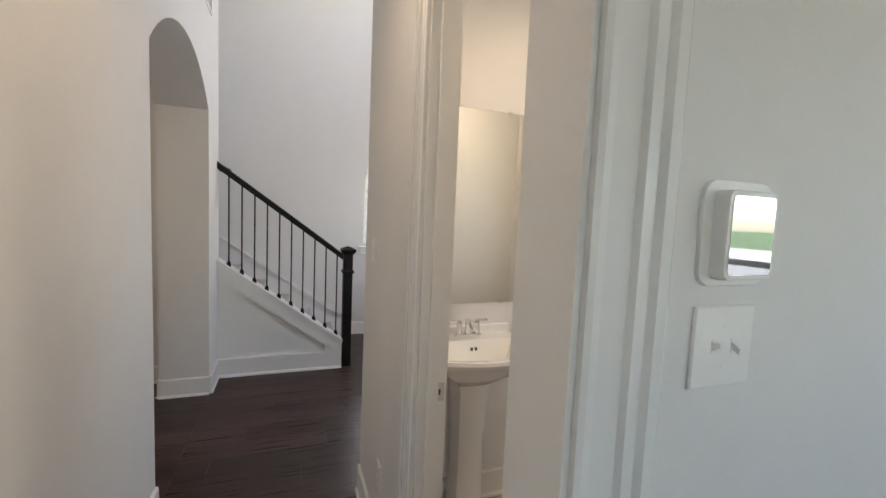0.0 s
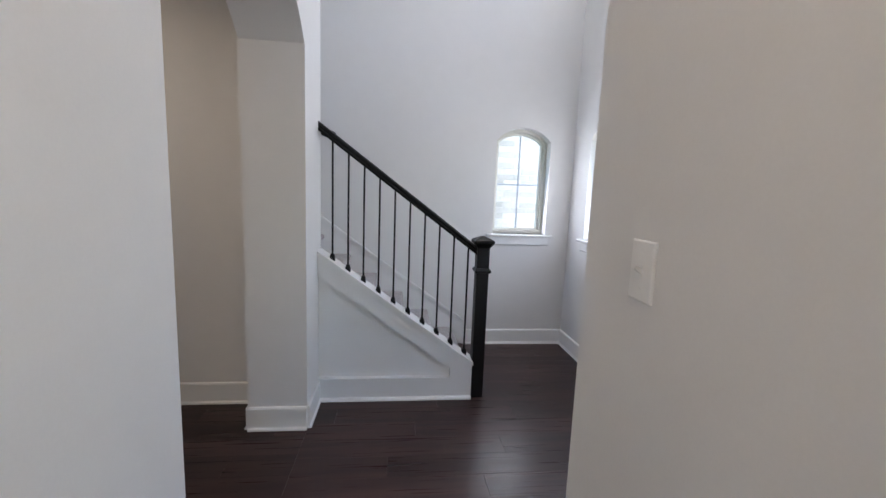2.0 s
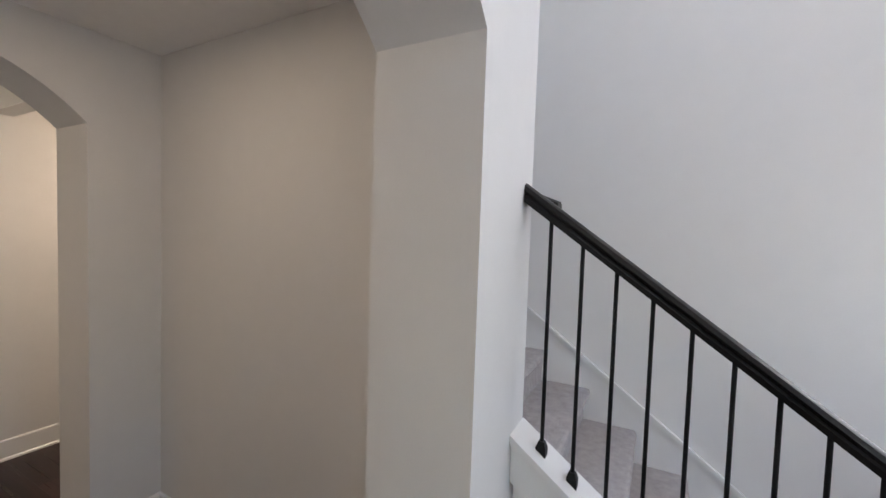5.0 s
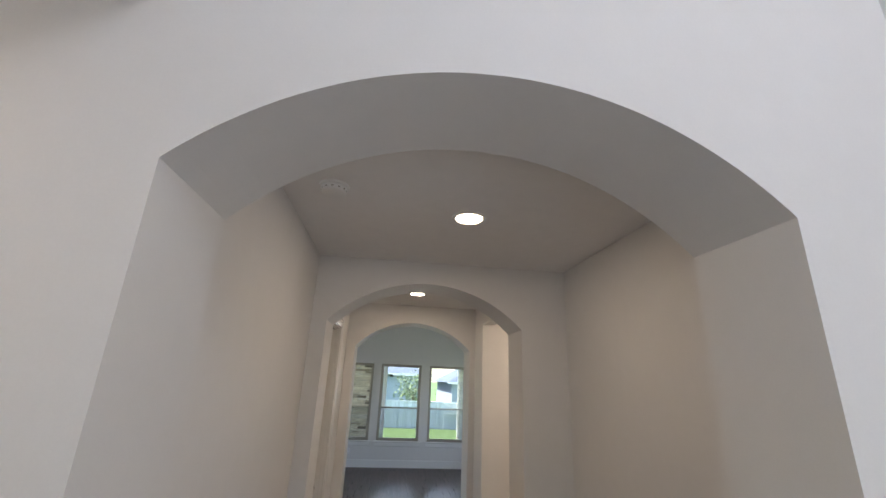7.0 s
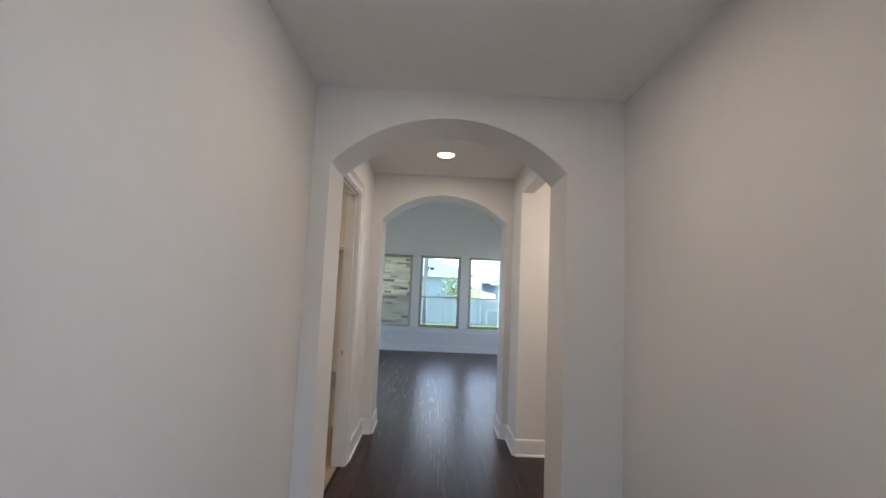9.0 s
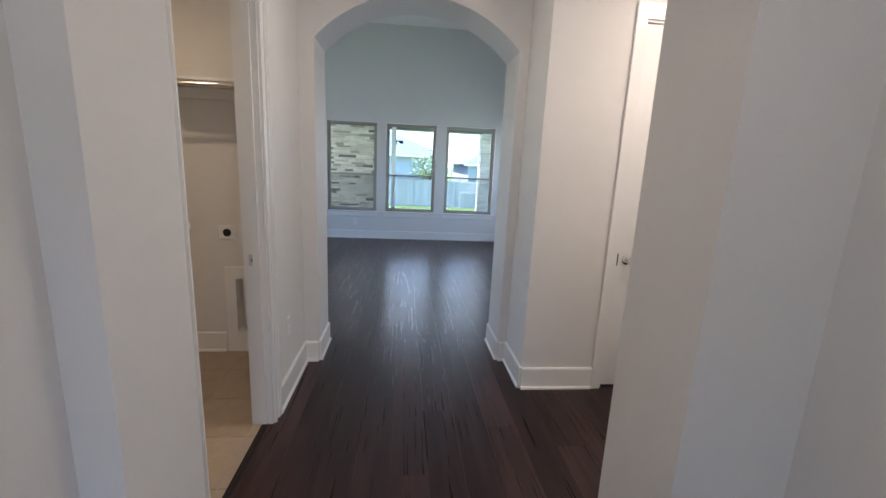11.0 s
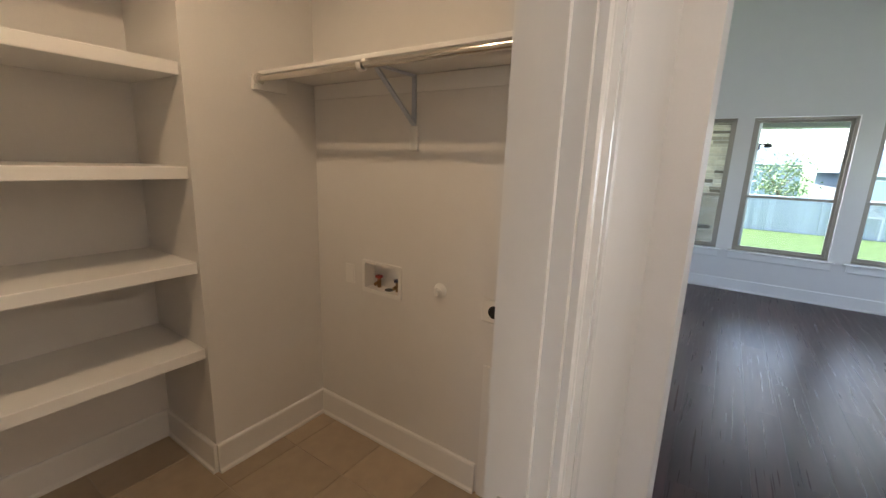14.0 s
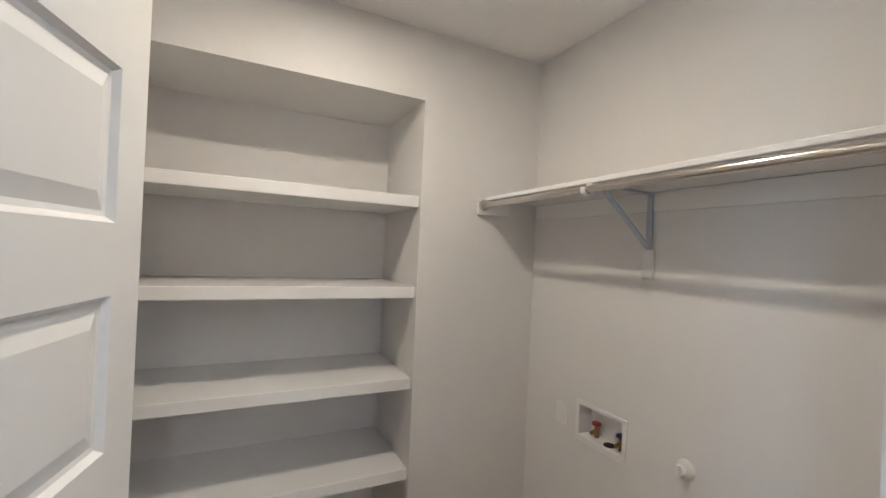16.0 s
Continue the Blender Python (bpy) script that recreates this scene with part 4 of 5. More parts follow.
for nm, a, b in (("upright", (LX + 0.010, BY, 1.894), (LX + 0.010, BY, 1.692)), ("arm", (LX + 0.01, BY, 1.899), (-4.015, BY, 1.899)), ("brace", (LX + 0.016, BY, 1.700), (-4.07, BY, 1.888))):
    bm = bmesh.new()
    a, b = Vector(a), Vector(b)
    d = (b - a).normalized()
    n2 = d.cross(Vector((0, 1, 0))) * 0.004
    w = Vector((0, 0.011, 0))
    loft(bm, [[e + n2 + w, e - n2 + w, e - n2 - w, e + n2 - w] for e in (a, b)])
    part(nm, bm, BLUEGREY, bracket)
boxpart("arm_cap", (-4.030, -3.996, BY - 0.013, BY + 0.013, 1.880, 1.9045), PLASTIC, bracket, 0.002)
bm = bmesh.new()
for t0, t1 in ((200, 380),):
    rings = []
    for i in range(13):
        t = radians(t0 + (t1 - t0) * i / 12)
        c, s = math.cos(t), math.sin(t)
        rings.append([(-3.990 + r * c, BY + yy, 1.882 + r * s) for r, yy in ((0.017, -0.011), (0.022, -0.011), (0.022, 0.011), (0.017, 0.011))])
    loft(bm, rings)
part("rod_hook", bm, PLASTIC, bracket)
bm = bmesh.new()
box(bm, LX + 0.001, LX + 0.016, BY - 0.022, BY + 0.022, 1.582, 1.690, 0.003)
part("wall_block", bm, TRIM, bracket)

# recessed washer outlet box
wbx = thing("washer_outlet_box", "recessed white washer valve box with red and blue taps", "outlet box")
Y0, Y1, Z0, Z1 = -2.812, -2.548, 0.855, 1.027
bm = bmesh.new()
for d in ((LX, LX + 0.007, Y0, Y1, Z0, Z0 + 0.022), (LX, LX + 0.007, Y0, Y1, Z1 - 0.016, Z1), (LX, LX + 0.007, Y0, Y0 + 0.018, Z0 + 0.022, Z1 - 0.016), (LX, LX + 0.007, Y1 - 0.018, Y1, Z0 + 0.022, Z1 - 0.016)):
    box(bm, *d)
part("frame", bm, PLASTIC, wbx)
CUT = (Y0 + 0.018, Y1 - 0.018, Z0 + 0.022, Z1 - 0.016)
bm = bmesh.new()
a, b, c, d = CUT
for q in ((LX - 0.075, LX - 0.070, a - 0.004, b + 0.004, c - 0.004, d + 0.004), (LX - 0.070, LX, a - 0.004, a, c - 0.004, d + 0.004), (LX - 0.070, LX, b, b + 0.004, c - 0.004, d + 0.004), (LX - 0.070, LX, a, b, c - 0.004, c), (LX - 0.070, LX, a, b, d, d + 0.004)):
    box(bm, *q)
part("liner", bm, PLASTIC, wbx)
for yy, col in ((a + 0.055, RED), (b - 0.045, BLUEV)):
    bm = bmesh.new()
    tube(bm, (LX - 0.045, yy, c), (LX - 0.045, yy, c + 0.055), 0.011)
    tube(bm, (LX - 0.045, yy, c + 0.030), (LX - 0.012, yy, c + 0.022), 0.009)
    tap = part("valve", bm, BRASS, wbx, "", True)
    bm = bmesh.new()
    box(bm, LX - 0.056, LX - 0.030, yy - 0.016, yy + 0.016, c + 0.050, c + 0.066, 0.003)
    part("tap_handle", bm, col, tap)
bm = bmesh.new()
turned(bm, [(0.024, 0), (0.024, 0.003), (0.018, 0.004)], pose(LX - 0.035, (a + b) / 2 + 0.02, c), 24)
part("drain", bm, DARK, wbx)

plate("blank_plate", "blank white wall plate beside the washer box", pose(LX, -2.908, 0.932, 0, 0, 90), 0.068, 0.104)
gas = thing("gas_stub", "white round cover with a capped gas stub", "gas valve")
bm = bmesh.new()
turned(bm, [(0.034, 0), (0.033, 0.004), (0.026, 0.012), (0.015, 0.016), (0.014, 0.034)], pose(LX, -2.315, 0.959, 0, 90, 0))
part("escutcheon", bm, PLASTIC, gas, "", True)
bm = bmesh.new()
box(bm, LX + 0.030, LX + 0.046, -2.321, -2.309, 0.940, 0.980, 0.003)
part("cap", bm, PLASTIC, gas)
dry = plate("dryer_outlet", "white dryer outlet with a round black socket", pose(LX, -2.031, 0.920, 0, 0, 90), 0.122, 0.102)
bm = bmesh.new()
turned(bm, [(0.028, 0), (0.028, 0.004), (0.024, 0.0045)], pose(0, -0.0055, 0, 90), 28)
part("socket", bm, DARK, dry, "round black socket", True)
vent = thing("dryer_vent_box", "tall white recessed dryer vent box in the wall", "vent box")
bm = bmesh.new()
for d in ((LX, LX + 0.012, -2.065, -1.990, 0.0, 0.665), (LX, LX + 0.012, -1.64, -1.60, 0.0, 0.665), (LX, LX + 0.012, -1.990, -1.64, 0.575, 0.665), (LX, LX + 0.012, -1.990, -1.64, 0.0, 0.165)):
    box(bm, *d)
part("frame", bm, TRIM, vent)
bm = bmesh.new()
for d in ((LX - 0.095, LX - 0.090, -1.994, -1.636, 0.161, 0.579), (LX - 0.090, LX, -1.994, -1.990, 0.161, 0.579), (LX - 0.090, LX, -1.640, -1.636, 0.161, 0.579), (LX - 0.090, LX, -1.990, -1.640, 0.575, 0.579), (LX - 0.090, LX, -1.990, -1.640, 0.161, 0.165)):
    box(bm, *d)
part("liner", bm, PLASTIC, vent)
bm = bmesh.new()
tube(bm, (LX - 0.06, -1.84, 0.40), (LX - 0.06, -1.84, 0.572), 0.05, n=24)
part("duct", bm, NICKEL, vent, "", True)

# ---- powder room ----
sink = thing("pedestal_sink", "white china pedestal sink with a chrome faucet", "sink", "", (1.475, YP, 0))
sink.scale = (0.9, 0.9, 1.075)


def dee(w, d0, d1, bow, n=9):
    """A basin outline against the wall: straight back, bowed front; y runs off the wall."""
    pts = [(-w / 2, -d0), (-w / 2, -d1)]
    pts += [(-w / 2 + w * i / n, -d1 - bow * math.sin(math.pi * i / n)) for i in range(1, n)]
    pts += [(w / 2, -d1), (w / 2, -d0)]
    return pts


bm = bmesh.new()
rows = []
for w, d0, d1, bow, z in ((0.20, 0.02, 0.24, 0.02, 0.70), (0.34, 0.01, 0.33, 0.03, 0.76), (0.50, 0.002, 0.40, 0.05, 0.82), (0.58, 0.002, 0.43, 0.07, 0.850), (0.60, 0.002, 0.44, 0.075, 0.870), (0.595, 0.004, 0.437, 0.073, 0.884), (0.52, 0.14, 0.405, 0.062, 0.882), (0.50, 0.150, 0.39, 0.058, 0.872), (0.38, 0.19, 0.33, 0.04, 0.780), (0.10, 0.24, 0.29, 0.01, 0.755)):
    rows.append([(x, y, z) for x, y in dee(w, d0, d1, bow)])
loft(bm, rows)
basin = part("basin", bm, PORC, sink, "", True)
for x in (-0.012, 0.014):
    boxpart("overflow_hole", (x, x + 0.012, -0.170, -0.158, 0.838, 0.850), DARK, basin)
bm = bmesh.new()
loft(bm, [[(x, y - 0.04, z) for x, y in dee(w, 0.03, d, 0.03)] for w, d, z in ((0.20, 0.22, 0), (0.20, 0.22, 0.04), (0.155, 0.17, 0.10), (0.14, 0.155, 0.40), (0.17, 0.18, 0.66), (0.22, 0.21, 0.74))])
part("pedestal", bm, PORC, sink, "", True)
bm = bmesh.new()
box(bm, -0.30, 0.30, -0.028, -0.002, 0.870, 0.925, 0.008)
part("upstand", bm, PORC, sink)
faucet = part("faucet", bmesh.new(), CHROME, sink)
bm = bmesh.new()
box(bm, -0.078, 0.078, -0.112, -0.060, 0.884, 0.902, 0.006)
part("faucet_base", bm, CHROME, faucet, "", True)
bm = bmesh.new()
tube(bm, (0, -0.086, 0.90), (0, -0.086, 0.955), 0.020, 0.017)
loft(bm, [[(x, y, z) for x, z in ((-0.014, zz - 0.010), (0.014, zz - 0.010), (0.014, zz + 0.010), (-0.014, zz + 0.010))] for y, zz in ((-0.070, 0.960), (-0.120, 0.958), (-0.190, 0.945))])
part("spout", bm, CHROME, faucet, "", True)
for s in (-1, 1):
    bm = bmesh.new()
    tube(bm, (s * 0.055, -0.086, 0.90), (s * 0.055, -0.086, 0.958), 0.020, 0.015)
    box(bm, min(s * 0.045, s * 0.120), max(s * 0.045, s * 0.120), -0.094, -0.078, 0.958, 0.968, 0.003)
    part("tap_lever", bm, CHROME, faucet, "", True)

mir = thing("wall_mirror", "frameless rectangular mirror held by clear clips", "mirror", "", (1.475, YP, 1.108))
bm = bmesh.new()
box(bm, -0.305, 0.305, -0.007, -0.001, 0, 1.005)
part("glass", bm, MIRROR, mir)
for x in (-0.22, 0.22):
    for z in (-0.004, 0.997):
        boxpart("clip", (x - 0.012, x + 0.012, -0.011, -0.0005, z, z + 0.014), NICKEL, mir, 0.002)

toilet = thing("toilet", "white two-piece toilet with a closed lid", "toilet", "", (2.245, YP, 0))
toilet.scale = (0.92, 0.9, 1)


def egg(w, y0, y1, z, n=24):
    cy, ry = (y0 + y1) / 2, (y0 - y1) / 2
    return [(w / 2 * math.sin(2 * math.pi * i / n) * (1 - 0.12 * math.cos(2 * math.pi * i / n + math.pi)), cy + ry * math.cos(2 * math.pi * i / n), z) for i in range(n)]


bm = bmesh.new()
loft(bm, [egg(w, a, b, z) for w, a, b, z in ((0.26, -0.16, -0.60, 0), (0.25, -0.16, -0.60, 0.04), (0.20, -0.16, -0.54, 0.16), (0.30, -0.14, -0.64, 0.30), (0.37, -0.12, -0.70, 0.385), (0.37, -0.12, -0.70, 0.40))])
part("bowl", bm, PORC, toilet, "", True)
bm = bmesh.new()
loft(bm, [egg(w, -0.20, b, z) for w, b, z in ((0.37, -0.71, 0.402), (0.38, -0.72, 0.412), (0.37, -0.71, 0.424))])
part("seat", bm, PORC, toilet, "", True)
bm = bmesh.new()
loft(bm, [egg(w, -0.195, b, z) for w, b, z in ((0.375, -0.715, 0.427), (0.375, -0.715, 0.440), (0.34, -0.69, 0.450))])
part("lid", bm, PORC, toilet, "", True)
bm = bmesh.new()
loft(bm, [[(x, y - 0.11, z) for x, y in rounded(w, d, 0.04)] for w, d, z in ((0.32, 0.14, 0.40), (0.37, 0.17, 0.46), (0.41, 0.19, 0.755))])
tank = part("tank", bm, PORC, toilet, "", True)
bm = bmesh.new()
loft(bm, [[(x, y - 0.112, z) for x, y in rounded(w, d, 0.045)] for w, d, z in ((0.42, 0.20, 0.757), (0.445, 0.215, 0.768), (0.445, 0.215, 0.785), (0.41, 0.19, 0.800))])
part("tank_lid", bm, PORC, toilet, "", True)
bm = bmesh.new()
box(bm, -0.185, -0.105, -0.226, -0.212, 0.690, 0.704, 0.004)
part("flush_lever", bm, CHROME, tank)
bm = bmesh.new()
tube(bm, (-0.26, -0.02, 0.22), (-0.26, -0.06, 0.22), 0.012)
tube(bm, (-0.26, -0.055, 0.20), (-0.26, -0.055, 0.29), 0.009)
tube(bm, (-0.26, -0.055, 0.28), (-0.14, -0.10, 0.42), 0.006)
part("supply_valve", bm, CHROME, toilet, "", True)

# ---- outdoors ----
boxes("ground", [(-400, 400, -400, 400, -1.30, -1.0)], GRASS, "green mown lawn", "ground")
boxes("patio", [(-12.8, -9.45, -4.6, 3.4, -1.0, -0.10)], CONCRETE, "pale concrete patio slab", "patio")
boxes("patio_ceiling", [(-12.7, -9.45, -4.6, 3.4, 2.62, 2.75)], CEIL, "white patio ceiling", "ceiling")
# coloured dark for the shade under the patio roof
boxes("patio_beam", [(-12.74, -12.3, -4.6, 3.4, 2.32, 2.62)], BEAM_SHADE, "patio beam with its shade put into a dark taupe colour", "trim")
# unseen pale ground, added to keep lawn green out of kitchen light and reflections
boxes("side_drive", [(-1.0, 40.0, -40.0, -6.95, -1.0, -0.30), (2.95, 40.0, -6.95, -2.7, -1.0, -0.30)], CONCRETE, "unseen pale ground added outside the kitchen against green bounce light", "pavement")
# extent is made up, so the foyer window looks out on bright pale ground
boxes("entry_walk", [(2.42, 14.0, -2.6, 9.0, -1.0, -0.10)], CONCRETE, "pale concrete entry walk", "pavement")


def brick_thing(name, label, faces, mat, category, core, course=0.075, length=0.23):
    """A masonry body with its own bricks on the given faces: (axis, plane, out, a0, a1, z0, z1)."""
    bm = bmesh.new()
    box(bm, *core)
    body = tagged(part(name, bm, MORTAR), label, category)
    meshes = {}
    rnd = random.Random(5)
    for axis, plane, out, a0, a1, z0, z1 in faces:
        for r in range(int((z1 - z0) / course)):
            a = a0 - (length / 2 if r % 2 else 0)
            while a < a1 - 0.02:
                b0, b1 = max(a, a0), min(a + length, a1)
                ln = round(b1 - b0 - 0.010, 3)
                a += length
                if ln < 0.02:
                    continue
                key = (axis, ln)
                if key not in meshes:
                    bm = bmesh.new()
                    h, e = course / 2 - 0.005, 0.014 if length > 0.3 else 0.005
                    rings = [[(ln / 2 - i) * s if axis == "y" else (ln / 2 - i) * s for s in (-1, 1, 1, -1)] for i in (0, 0, 0.003)]
                    pts = []
                    for ring, hh, d in zip(rings, (h, h, h - 0.003), (0, e - 0.003, e)):
                        row = []
                        for u, s in zip(ring, (-1, -1, 1, 1)):
                            row.append((d, u, hh * s) if axis == "x" else (u, d, hh * s))
                        pts.append(row)
                    loft(bm, pts)
                    meshes[key] = mesh_of("brick", bm, mat)
                ob = new("brick", meshes[key])
                ob.parent = body
                c = (b0 + b1) / 2
                z = z0 + (r + 0.5) * course
                j = rnd.uniform(-0.003, 0.003)
                ob.location = (plane + out * j, c, z) if axis == "x" else (c, plane + out * j, z)
                if out < 0:
                    ob.rotation_euler = (0, 0, math.pi)
    return body




def stone_material():
    """Ledger stone: mostly cream, some grey-brown strips, told apart by each stone's own random value."""
    m = material("ledger_stone", (1, 1, 1), 0.9, grain=0.16, scale=34, bump=0.5, blotch=0.14)
    nt = m.node_tree
    ramp = nt.nodes.new("ShaderNodeValToRGB")
    ramp.color_ramp.interpolation = "CONSTANT"
    tones = ((0.0, (0.66, 0.58, 0.46)), (0.25, (0.74, 0.67, 0.55)), (0.5, (0.60, 0.53, 0.43)), (0.68, (0.70, 0.65, 0.57)), (0.82, (0.40, 0.34, 0.27)), (0.91, (0.20, 0.165, 0.13)))
    while len(ramp.color_ramp.elements) < len(tones):
        ramp.color_ramp.elements.new(0.5)
    for e, (p, c) in zip(ramp.color_ramp.elements, tones):
        e.position, e.color = p, (*c, 1)
    info = next(n for n in nt.nodes if n.type == "OBJECT_INFO")
    scaled = nt.nodes["Principled BSDF"].inputs["Base Color"].links[0].from_node
    nt.links.new(info.outputs["Random"], ramp.inputs[0])
    nt.links.new(ramp.outputs[0], scaled.inputs[0])
    return m


STONE = stone_material()


def stone_wall(name, label, category, core, x, y0, y1, z0, z1, near_y, near_z):
    """Uneven courses of long thin stones on the face at x; those near the window are pieces, the rest one part."""
    bm = bmesh.new()
    box(bm, *core)
    body = tagged(part(name, bm, MORTAR), label, category)
    rnd = random.Random(21)
    rest = bmesh.new()
    z = z0
    while z < z1 - 0.02:
        h = min(rnd.choice((0.042, 0.048, 0.055, 0.062)), z1 - z)
        y = y0 - rnd.uniform(0, 0.2)
        while y < y1:
            ln = rnd.uniform(0.12, 0.42)
            a, b = max(y, y0), min(y + ln, y1)
            y += ln
            if b - a < 0.03:
                continue
            d = rnd.uniform(0.008, 0.026)
            near = a > near_y and near_z[0] < z < near_z[1]
            o = Vector((x, (a + b) / 2, z + h / 2))
            c = Vector((0, 0, 0)) if near else o
            u, w = (b - a) / 2 - 0.002, h / 2 - 0.002
            target = bmesh.new() if near else rest
            loft(target, [[(c.x + e, c.y + sy * (u - i), c.z + sz * (w - i)) for sy, sz in ((-1, -1), (1, -1), (1, 1), (-1, 1))] for i, e in ((0, -0.01), (0, d - 0.004), (0.004, d))])
            if near:
                part("stone", target, STONE, body).location = o
        z += h
    tagged(part("stones", rest, STONE, body), kind="stuff")
    return body


stone_wall("stone_fireplace", "cream stacked ledger stone outdoor fireplace wall on the patio", "fireplace", (-12.3, -11.0, -3.55, -1.24, -0.10, 2.61), -11.0, -3.55, -1.24, -0.10, 2.60, -2.62, (0.35, 2.45))
brick_thing("patio_column", "square pale brick patio column", [("x", -12.28, 1, 1.26, 1.78, -0.1, 2.32), ("y", 1.26, -1, -12.72, -12.28, -0.1, 2.32)], BRICKPALE, "column", (-12.72, -12.28, 1.26, 1.78, -0.10, 2.32), 0.075, 0.23)

post = thing("patio_downspout", "white square downspout beside the stone fireplace", "downspout", "", (-11.0, -1.02, -0.10))
boxpart("pipe", (-0.05, 0.05, -0.05, 0.05, 0, 2.72), TRIM, post, 0.006)
for z in (0.5, 1.6):
    boxpart("strap", (-0.055, 0.055, -0.055, 0.055, z, z + 0.03), TRIM, post, 0.002)
lantern = thing("outdoor_lamp", "small black outdoor lamp on the white downspout", "lamp", "", (-10.95, -0.965, 1.93))
boxpart("back_plate", (-0.045, 0.045, -0.004, 0.010, -0.05, 0.05), DARK, lantern, 0.003)
bm = bmesh.new()
tube(bm, (0, 0.008, 0.03), (0, 0.10, 0.035), 0.012)
part("arm", bm, DARK, lantern)
bm = bmesh.new()
turned(bm, [(0.012, 0.05), (0.045, 0.03), (0.052, -0.01), (0.030, -0.02)], pose(0, 0.11, 0))
part("head", bm, DARK, lantern, "", True)
fence = thing("garden_fence", "long grey board fence behind the lawn", "fence")
for i in range(150):
    y = -18 + i * 0.252
    boxpart("board", (-26.02, -26.0, y, y + 0.245, -1.0, 0.50), FENCE, fence)
for i in range(16):
    boxpart("post", (-25.995, -25.90, -18 + i * 2.52, -17.88 + i * 2.52, -1.0, 0.499), FENCE, fence)
boxpart("top_rail", (-26.06, -25.94, -18, 19.8, 0.501, 0.56), FENCE, fence)
lattice = thing("lattice_panel", "white diagonal lattice panel against the board fence", "lattice", "", (-25.88, 2.9, -0.12))
for i in range(7):
    for s2 in (-1, 1):
        bm = bmesh.new()
        y = 0.06 + i * 0.11
        loft(bm, [[(0.012 * s2 + e, y + s2 * zz * 0.35 + d, 0.06 + 0.55 * (zz + 1) / 2) for e, d in ((-0.008, -0.02), (0.008, -0.02), (0.008, 0.02), (-0.008, 0.02))] for zz in (-1, 1)])
        part("strip", bm, TRIM, lattice)
for d in ((-0.03, 0.03, -0.35, 1.15, 0.0, 0.06), (-0.03, 0.03, -0.35, 1.15, 0.61, 0.67), (-0.03, 0.03, -0.35, -0.29, -0.88, 0.0), (-0.03, 0.03, 1.09, 1.15, -0.88, 0.0)):
    boxpart("rail" if d[5] > 0.05 else "post", d, TRIM, lattice)
sidef = thing("side_fence", "grey board fence along the side of the lawn", "fence")
for i in range(90):
    x = -27 + i * 0.252
    boxpart("board", (x, x + 0.245, 7.0, 7.02, -1.0, 0.70), FENCE, sidef)


def house(name, label, x0, x1, y0, y1, wall, peak, windows):
    ob = thing(name, label, "house")
    boxpart("wall", (x0, x1, y0, y1, -1.0, wall), SIDING, ob)
    bm = bmesh.new()
    o = 0.5
    base = [(x0 - o, y0 - o, wall), (x1 + o, y0 - o, wall), (x1 + o, y1 + o, wall), (x0 - o, y1 + o, wall)]
    mx, ry = (x0 + x1) / 2, (x1 - x0) / 2
    a, b = (mx, y0 + ry, peak), (mx, y1 - ry, peak)
    vs = [bm.verts.new(p) for p in base + [a, b]]
    for q in ((0, 1, 4), (1, 2, 5, 4), (2, 3, 5), (3, 0, 4, 5), (3, 2, 1, 0)):
        bm.faces.new([vs[i] for i in q])
    part("roof", bm, ROOF, ob)
    boxpart("fascia", (x1 + 0.46, x1 + 0.52, y0 - o, y1 + o, wall - 0.14, wall + 0.02), TRIM, ob)
    for (c, z, w, h) in windows:
        fr = boxpart("window", (x1 + 0.002, x1 + 0.05, c - w / 2, c + w / 2, z, z + h), TRIM, ob)
        boxpart("pane", (x1 + 0.05, x1 + 0.056, c - w / 2 + 0.07, c + w / 2 - 0.07, z + 0.07, z + h - 0.07), BLUEGREY, fr)
    return ob


house("neighbour_house", "single-storey house with a grey hip roof beyond the fence", -50, -38, -12, 2.6, 2.2, 5.0, ((-8, 0.0, 1.6, 1.5),))
house("neighbour_house", "pale house with grey hip roof beyond the fence corner", -50, -38, 4.9, 18, 1.65, 5.4, ((6.6, -0.7, 1.2, 2.0), (11, -0.3, 1.6, 1.4)))
house("side_house", "pale house with grey roof beyond the side fence", -34, -12, 13, 24, 3.0, 6.6, ())
brick_thing("porch_wall", "pale brick porch wall outside the foyer window", [("y", 3.05, -1, 0.6, 3.2, 0.3, 3.4)], BRICKPALE, "porch", (0.6, 3.2, 3.05, 3.40, -0.35, 3.4), 0.075, 0.23)
house("street_house", "pale house with grey roof across the street", 34, 44, -6, 12, 3.0, 6.6, ())


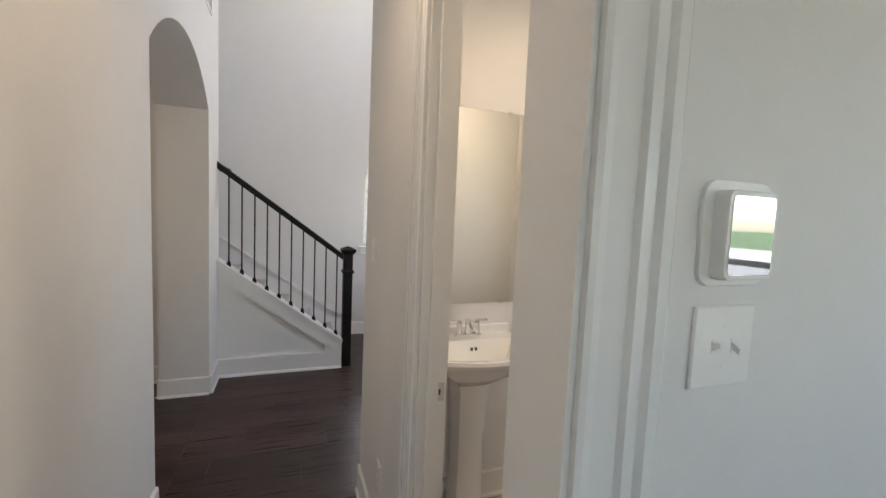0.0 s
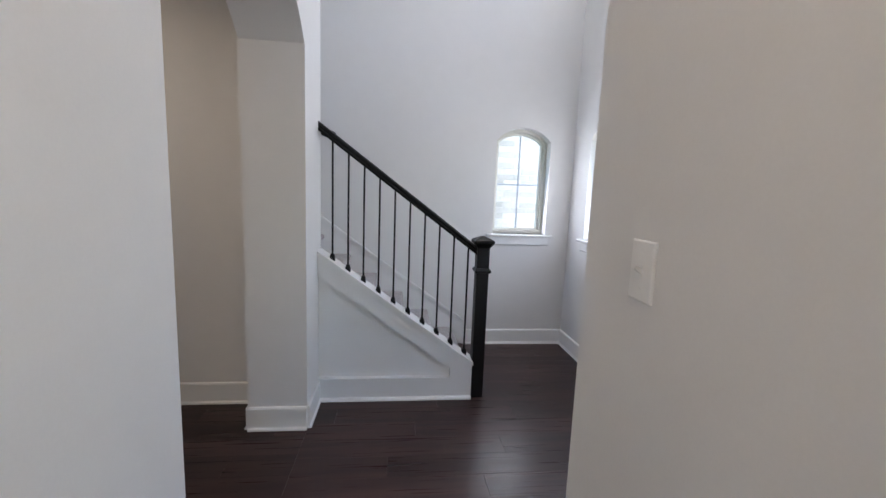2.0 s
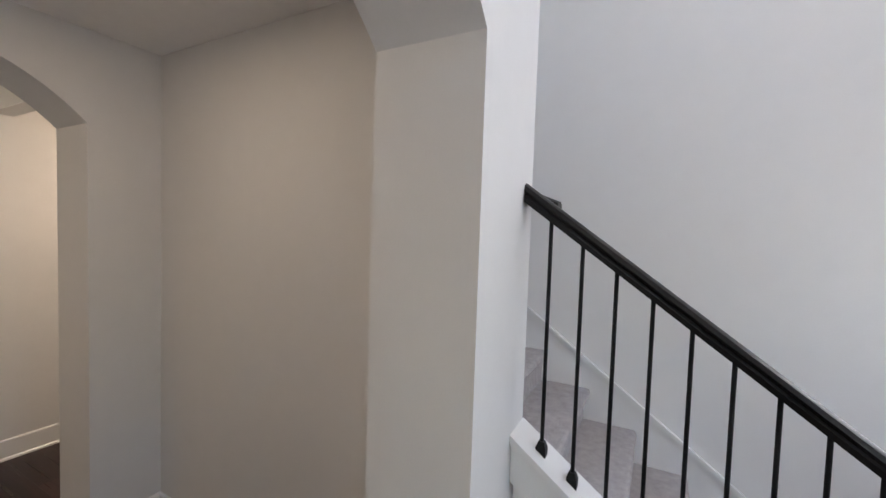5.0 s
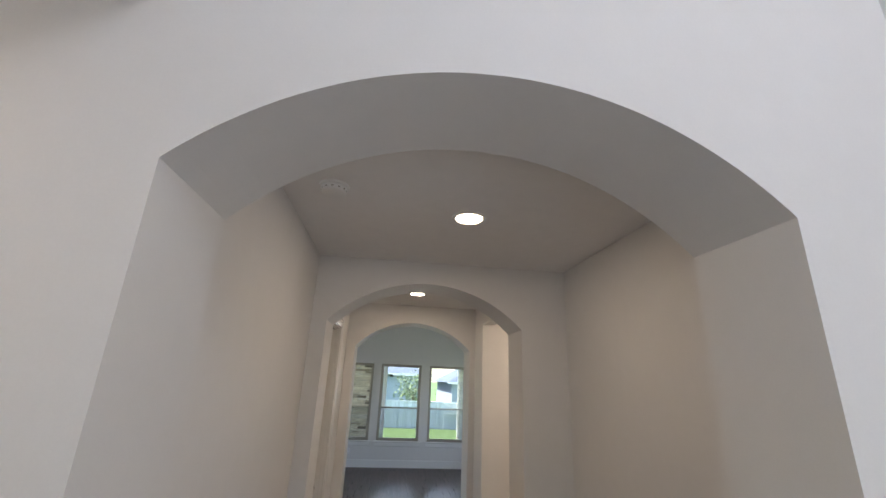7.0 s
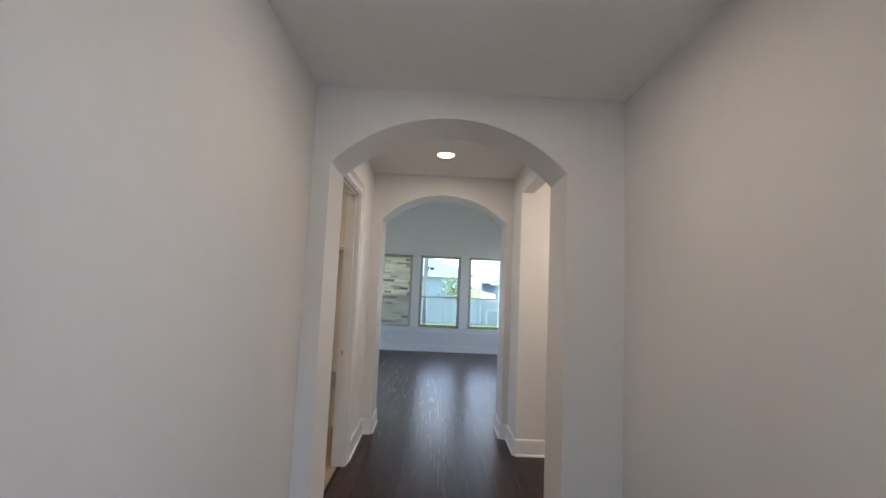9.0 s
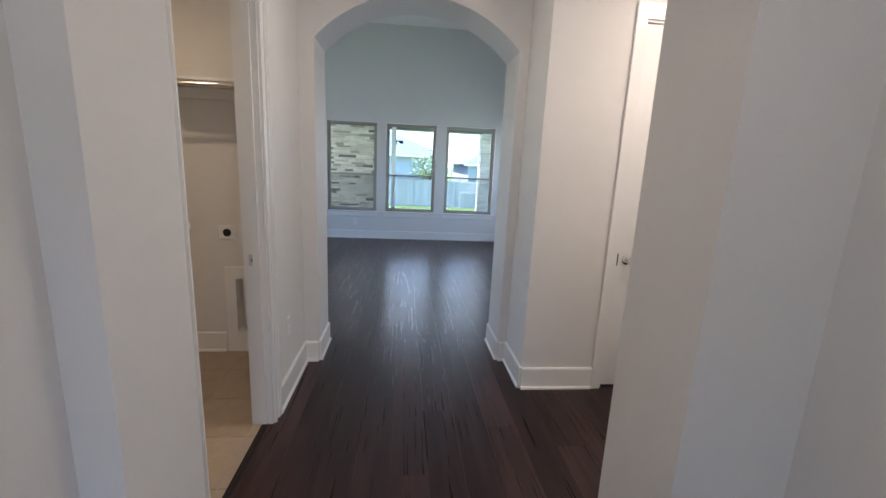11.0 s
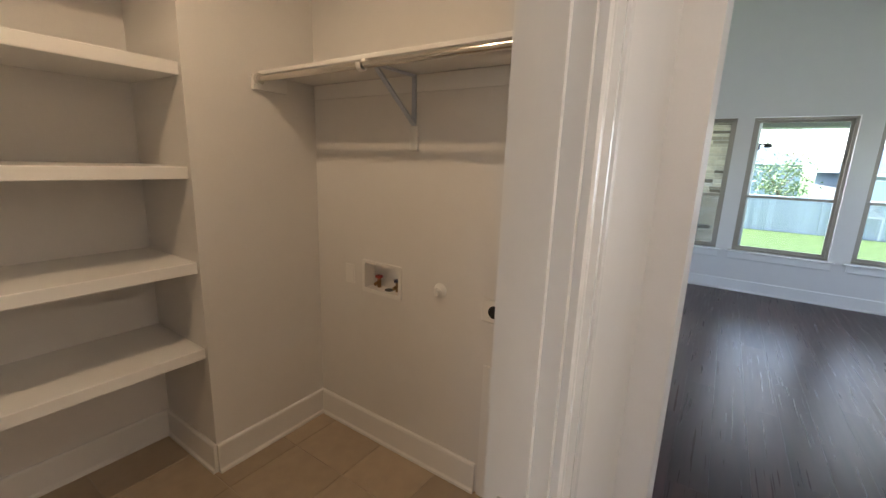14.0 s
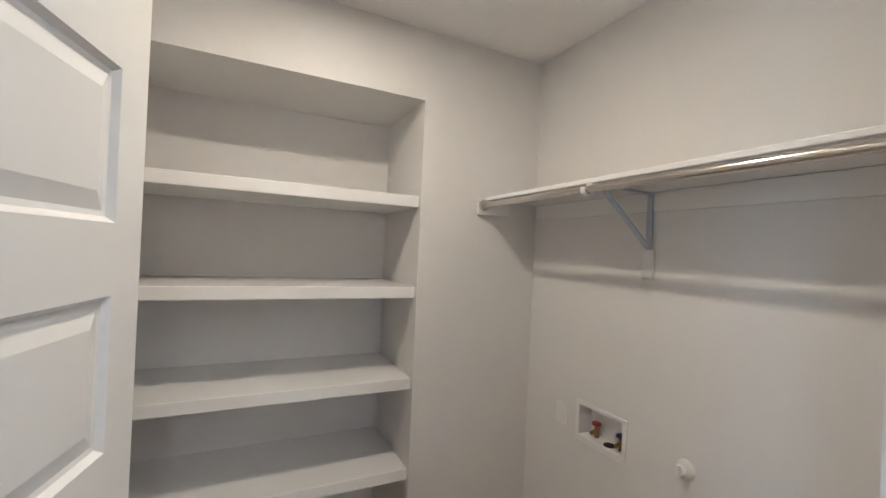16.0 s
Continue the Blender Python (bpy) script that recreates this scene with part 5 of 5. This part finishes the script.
def tree(x, y, h, seed):
    rnd = random.Random(seed)
    ob = thing("tree", "young leafy tree behind the fence", "tree", "", (x, y, -1.0))
    bm = bmesh.new()
    tube(bm, (0, 0, 0), (0.05, 0.02, h * 0.55), 0.11, 0.06, 10)
    tips = []
    for i in range(9):
        a = i * 2.4
        z0 = h * (0.32 + 0.03 * i)
        tip = (math.cos(a) * h * 0.22, math.sin(a) * h * 0.22, z0 + h * rnd.uniform(0.12, 0.36))
        tube(bm, (0.03, 0.01, z0), tip, 0.035, 0.010, 7)
        tips.append(tip)
    part("trunk", bm, BARK, ob)
    verts, faces = [], []
    for i in range(1500):
        t = Vector(rnd.choice(tips)) + Vector((rnd.gauss(0, h * 0.085), rnd.gauss(0, h * 0.085), rnd.gauss(0, h * 0.09)))
        s = rnd.uniform(0.05, 0.10)
        u = Vector((rnd.gauss(0, 1), rnd.gauss(0, 1), rnd.gauss(0, 0.6))).normalized() * s
        v = Vector((rnd.gauss(0, 1), rnd.gauss(0, 1), rnd.gauss(0, 1))).cross(u).normalized() * s * 0.5
        k = len(verts)
        verts += [t - u, t + v, t + u, t - v]
        faces.append((k, k + 1, k + 2, k + 3))
    me = bpy.data.meshes.new("crown")
    me.from_pydata([tuple(p) for p in verts], [], faces)
    me.materials.append(LEAF)
    crown = new("crown", me)
    crown.parent = ob


tree(-53.0, 3.4, 8.0, 3)
tree(-29.0, 0.85, 3.2, 4)

# ---- floor pieces, last ----
rnd = random.Random(11)
PW, PL, GAP = 0.178, 1.22, 0.0005
lengths = {}


def plank_mesh(ln, w):
    key = (round(ln, 3), round(w, 3))
    if key not in lengths:
        bm = bmesh.new()
        a, b = ln / 2 - GAP / 2, w / 2 - GAP / 2
        rings = [[(sx * (a - i), sy * (b - i), z) for sx, sy in ((-1, -1), (1, -1), (1, 1), (-1, 1))] for i, z in ((0, -0.006), (0, -0.0005), (0.0005, 0.0))]
        loft(bm, rings)
        lengths[key] = mesh_of("plank", bm, PLANK)
    return lengths[key]


def lay_planks(x0, x1, y0, y1, near):
    """Rows of staggered planks along x; those with near(x, y) are pieces of their own, the rest are joined."""
    verts, faces = [], []
    r = 0
    y = y0
    while y < y1 - 0.004:
        w = min(PW, y1 - y)
        x = x0 - (r * 0.43 % 1) * PL
        while x < x1:
            a, b = max(x, x0), min(x + PL, x1)
            x += PL
            if b - a < 0.03:
                continue
            c = ((a + b) / 2, y + w / 2)
            me = plank_mesh(b - a, w)
            if near(*c):
                ob = new("plank", me)
                ob.parent = floor
                ob.location = (*c, 0)
            else:
                k = len(verts)
                verts += [(v.co.x + c[0], v.co.y + c[1], v.co.z) for v in me.vertices]
                faces += [tuple(i + k for i in p.vertices) for p in me.polygons]
        y += PW
        r += 1
    return verts, faces


rest_v, rest_f = [], []
for area in ((-4.53, 0.0, -1.505, 0.348), (-2.173, 0.0, -1.522, -1.505), (0.0, XR, -1.555, YF), (-3.743, -2.53, 0.348, 1.40), (0.0, XW, YE, -1.555), (0.0, 2.69, -6.7, YE), (-9.305, -4.53, -4.0, 1.377)):
    v, f = lay_planks(*area, lambda x, y: x > -6.6 and y > -3.4)
    k = len(rest_v)
    rest_v += v
    rest_f += [tuple(i + k for i in q) for q in f]
PLANKS = plank_material("dark_vinyl_plank_far", True)
me = bpy.data.meshes.new("planks")
me.from_pydata(rest_v, [], rest_f)
me.materials.append(PLANKS)
far = tagged(new("planks", me), kind="stuff")
far.parent = floor

tiles = boxes("floor_laundry", [(-4.41, -2.34, -3.80, -1.505, -0.2, -0.004)], GROUT, "beige square ceramic tile floor of the laundry", "floor")
TS = 0.365
cache = {}
for i in range(-2, 6):
    for j in range(-3, 6):
        x0, y0 = -4.012 + i * TS, -2.66 + j * TS
        a, b, c, d = max(x0, LX), min(x0 + TS, -2.46), max(y0, NBACK), min(y0 + TS, -1.505)
        if b - a < 0.03 or d - c < 0.03:
            continue
        key = (round(b - a, 3), round(d - c, 3))
        if key not in cache:
            bm = bmesh.new()
            u, w = key[0] / 2 - 0.002, key[1] / 2 - 0.002
            loft(bm, [[(sx * (u - e), sy * (w - e), z) for sx, sy in ((-1, -1), (1, -1), (1, 1), (-1, 1))] for e, z in ((0, -0.006), (0, -0.001), (0.0015, 0.0))])
            cache[key] = mesh_of("tile", bm, TILE)
        ob = new("tile", cache[key])
        ob.parent = tiles
        ob.location = ((a + b) / 2, (c + d) / 2, 0)
boxes("threshold", [(LD0 + 0.02, LD1 - 0.02, -1.520, -1.490, -0.004, 0.006)], JOINT, "dark floor threshold strip", "threshold")
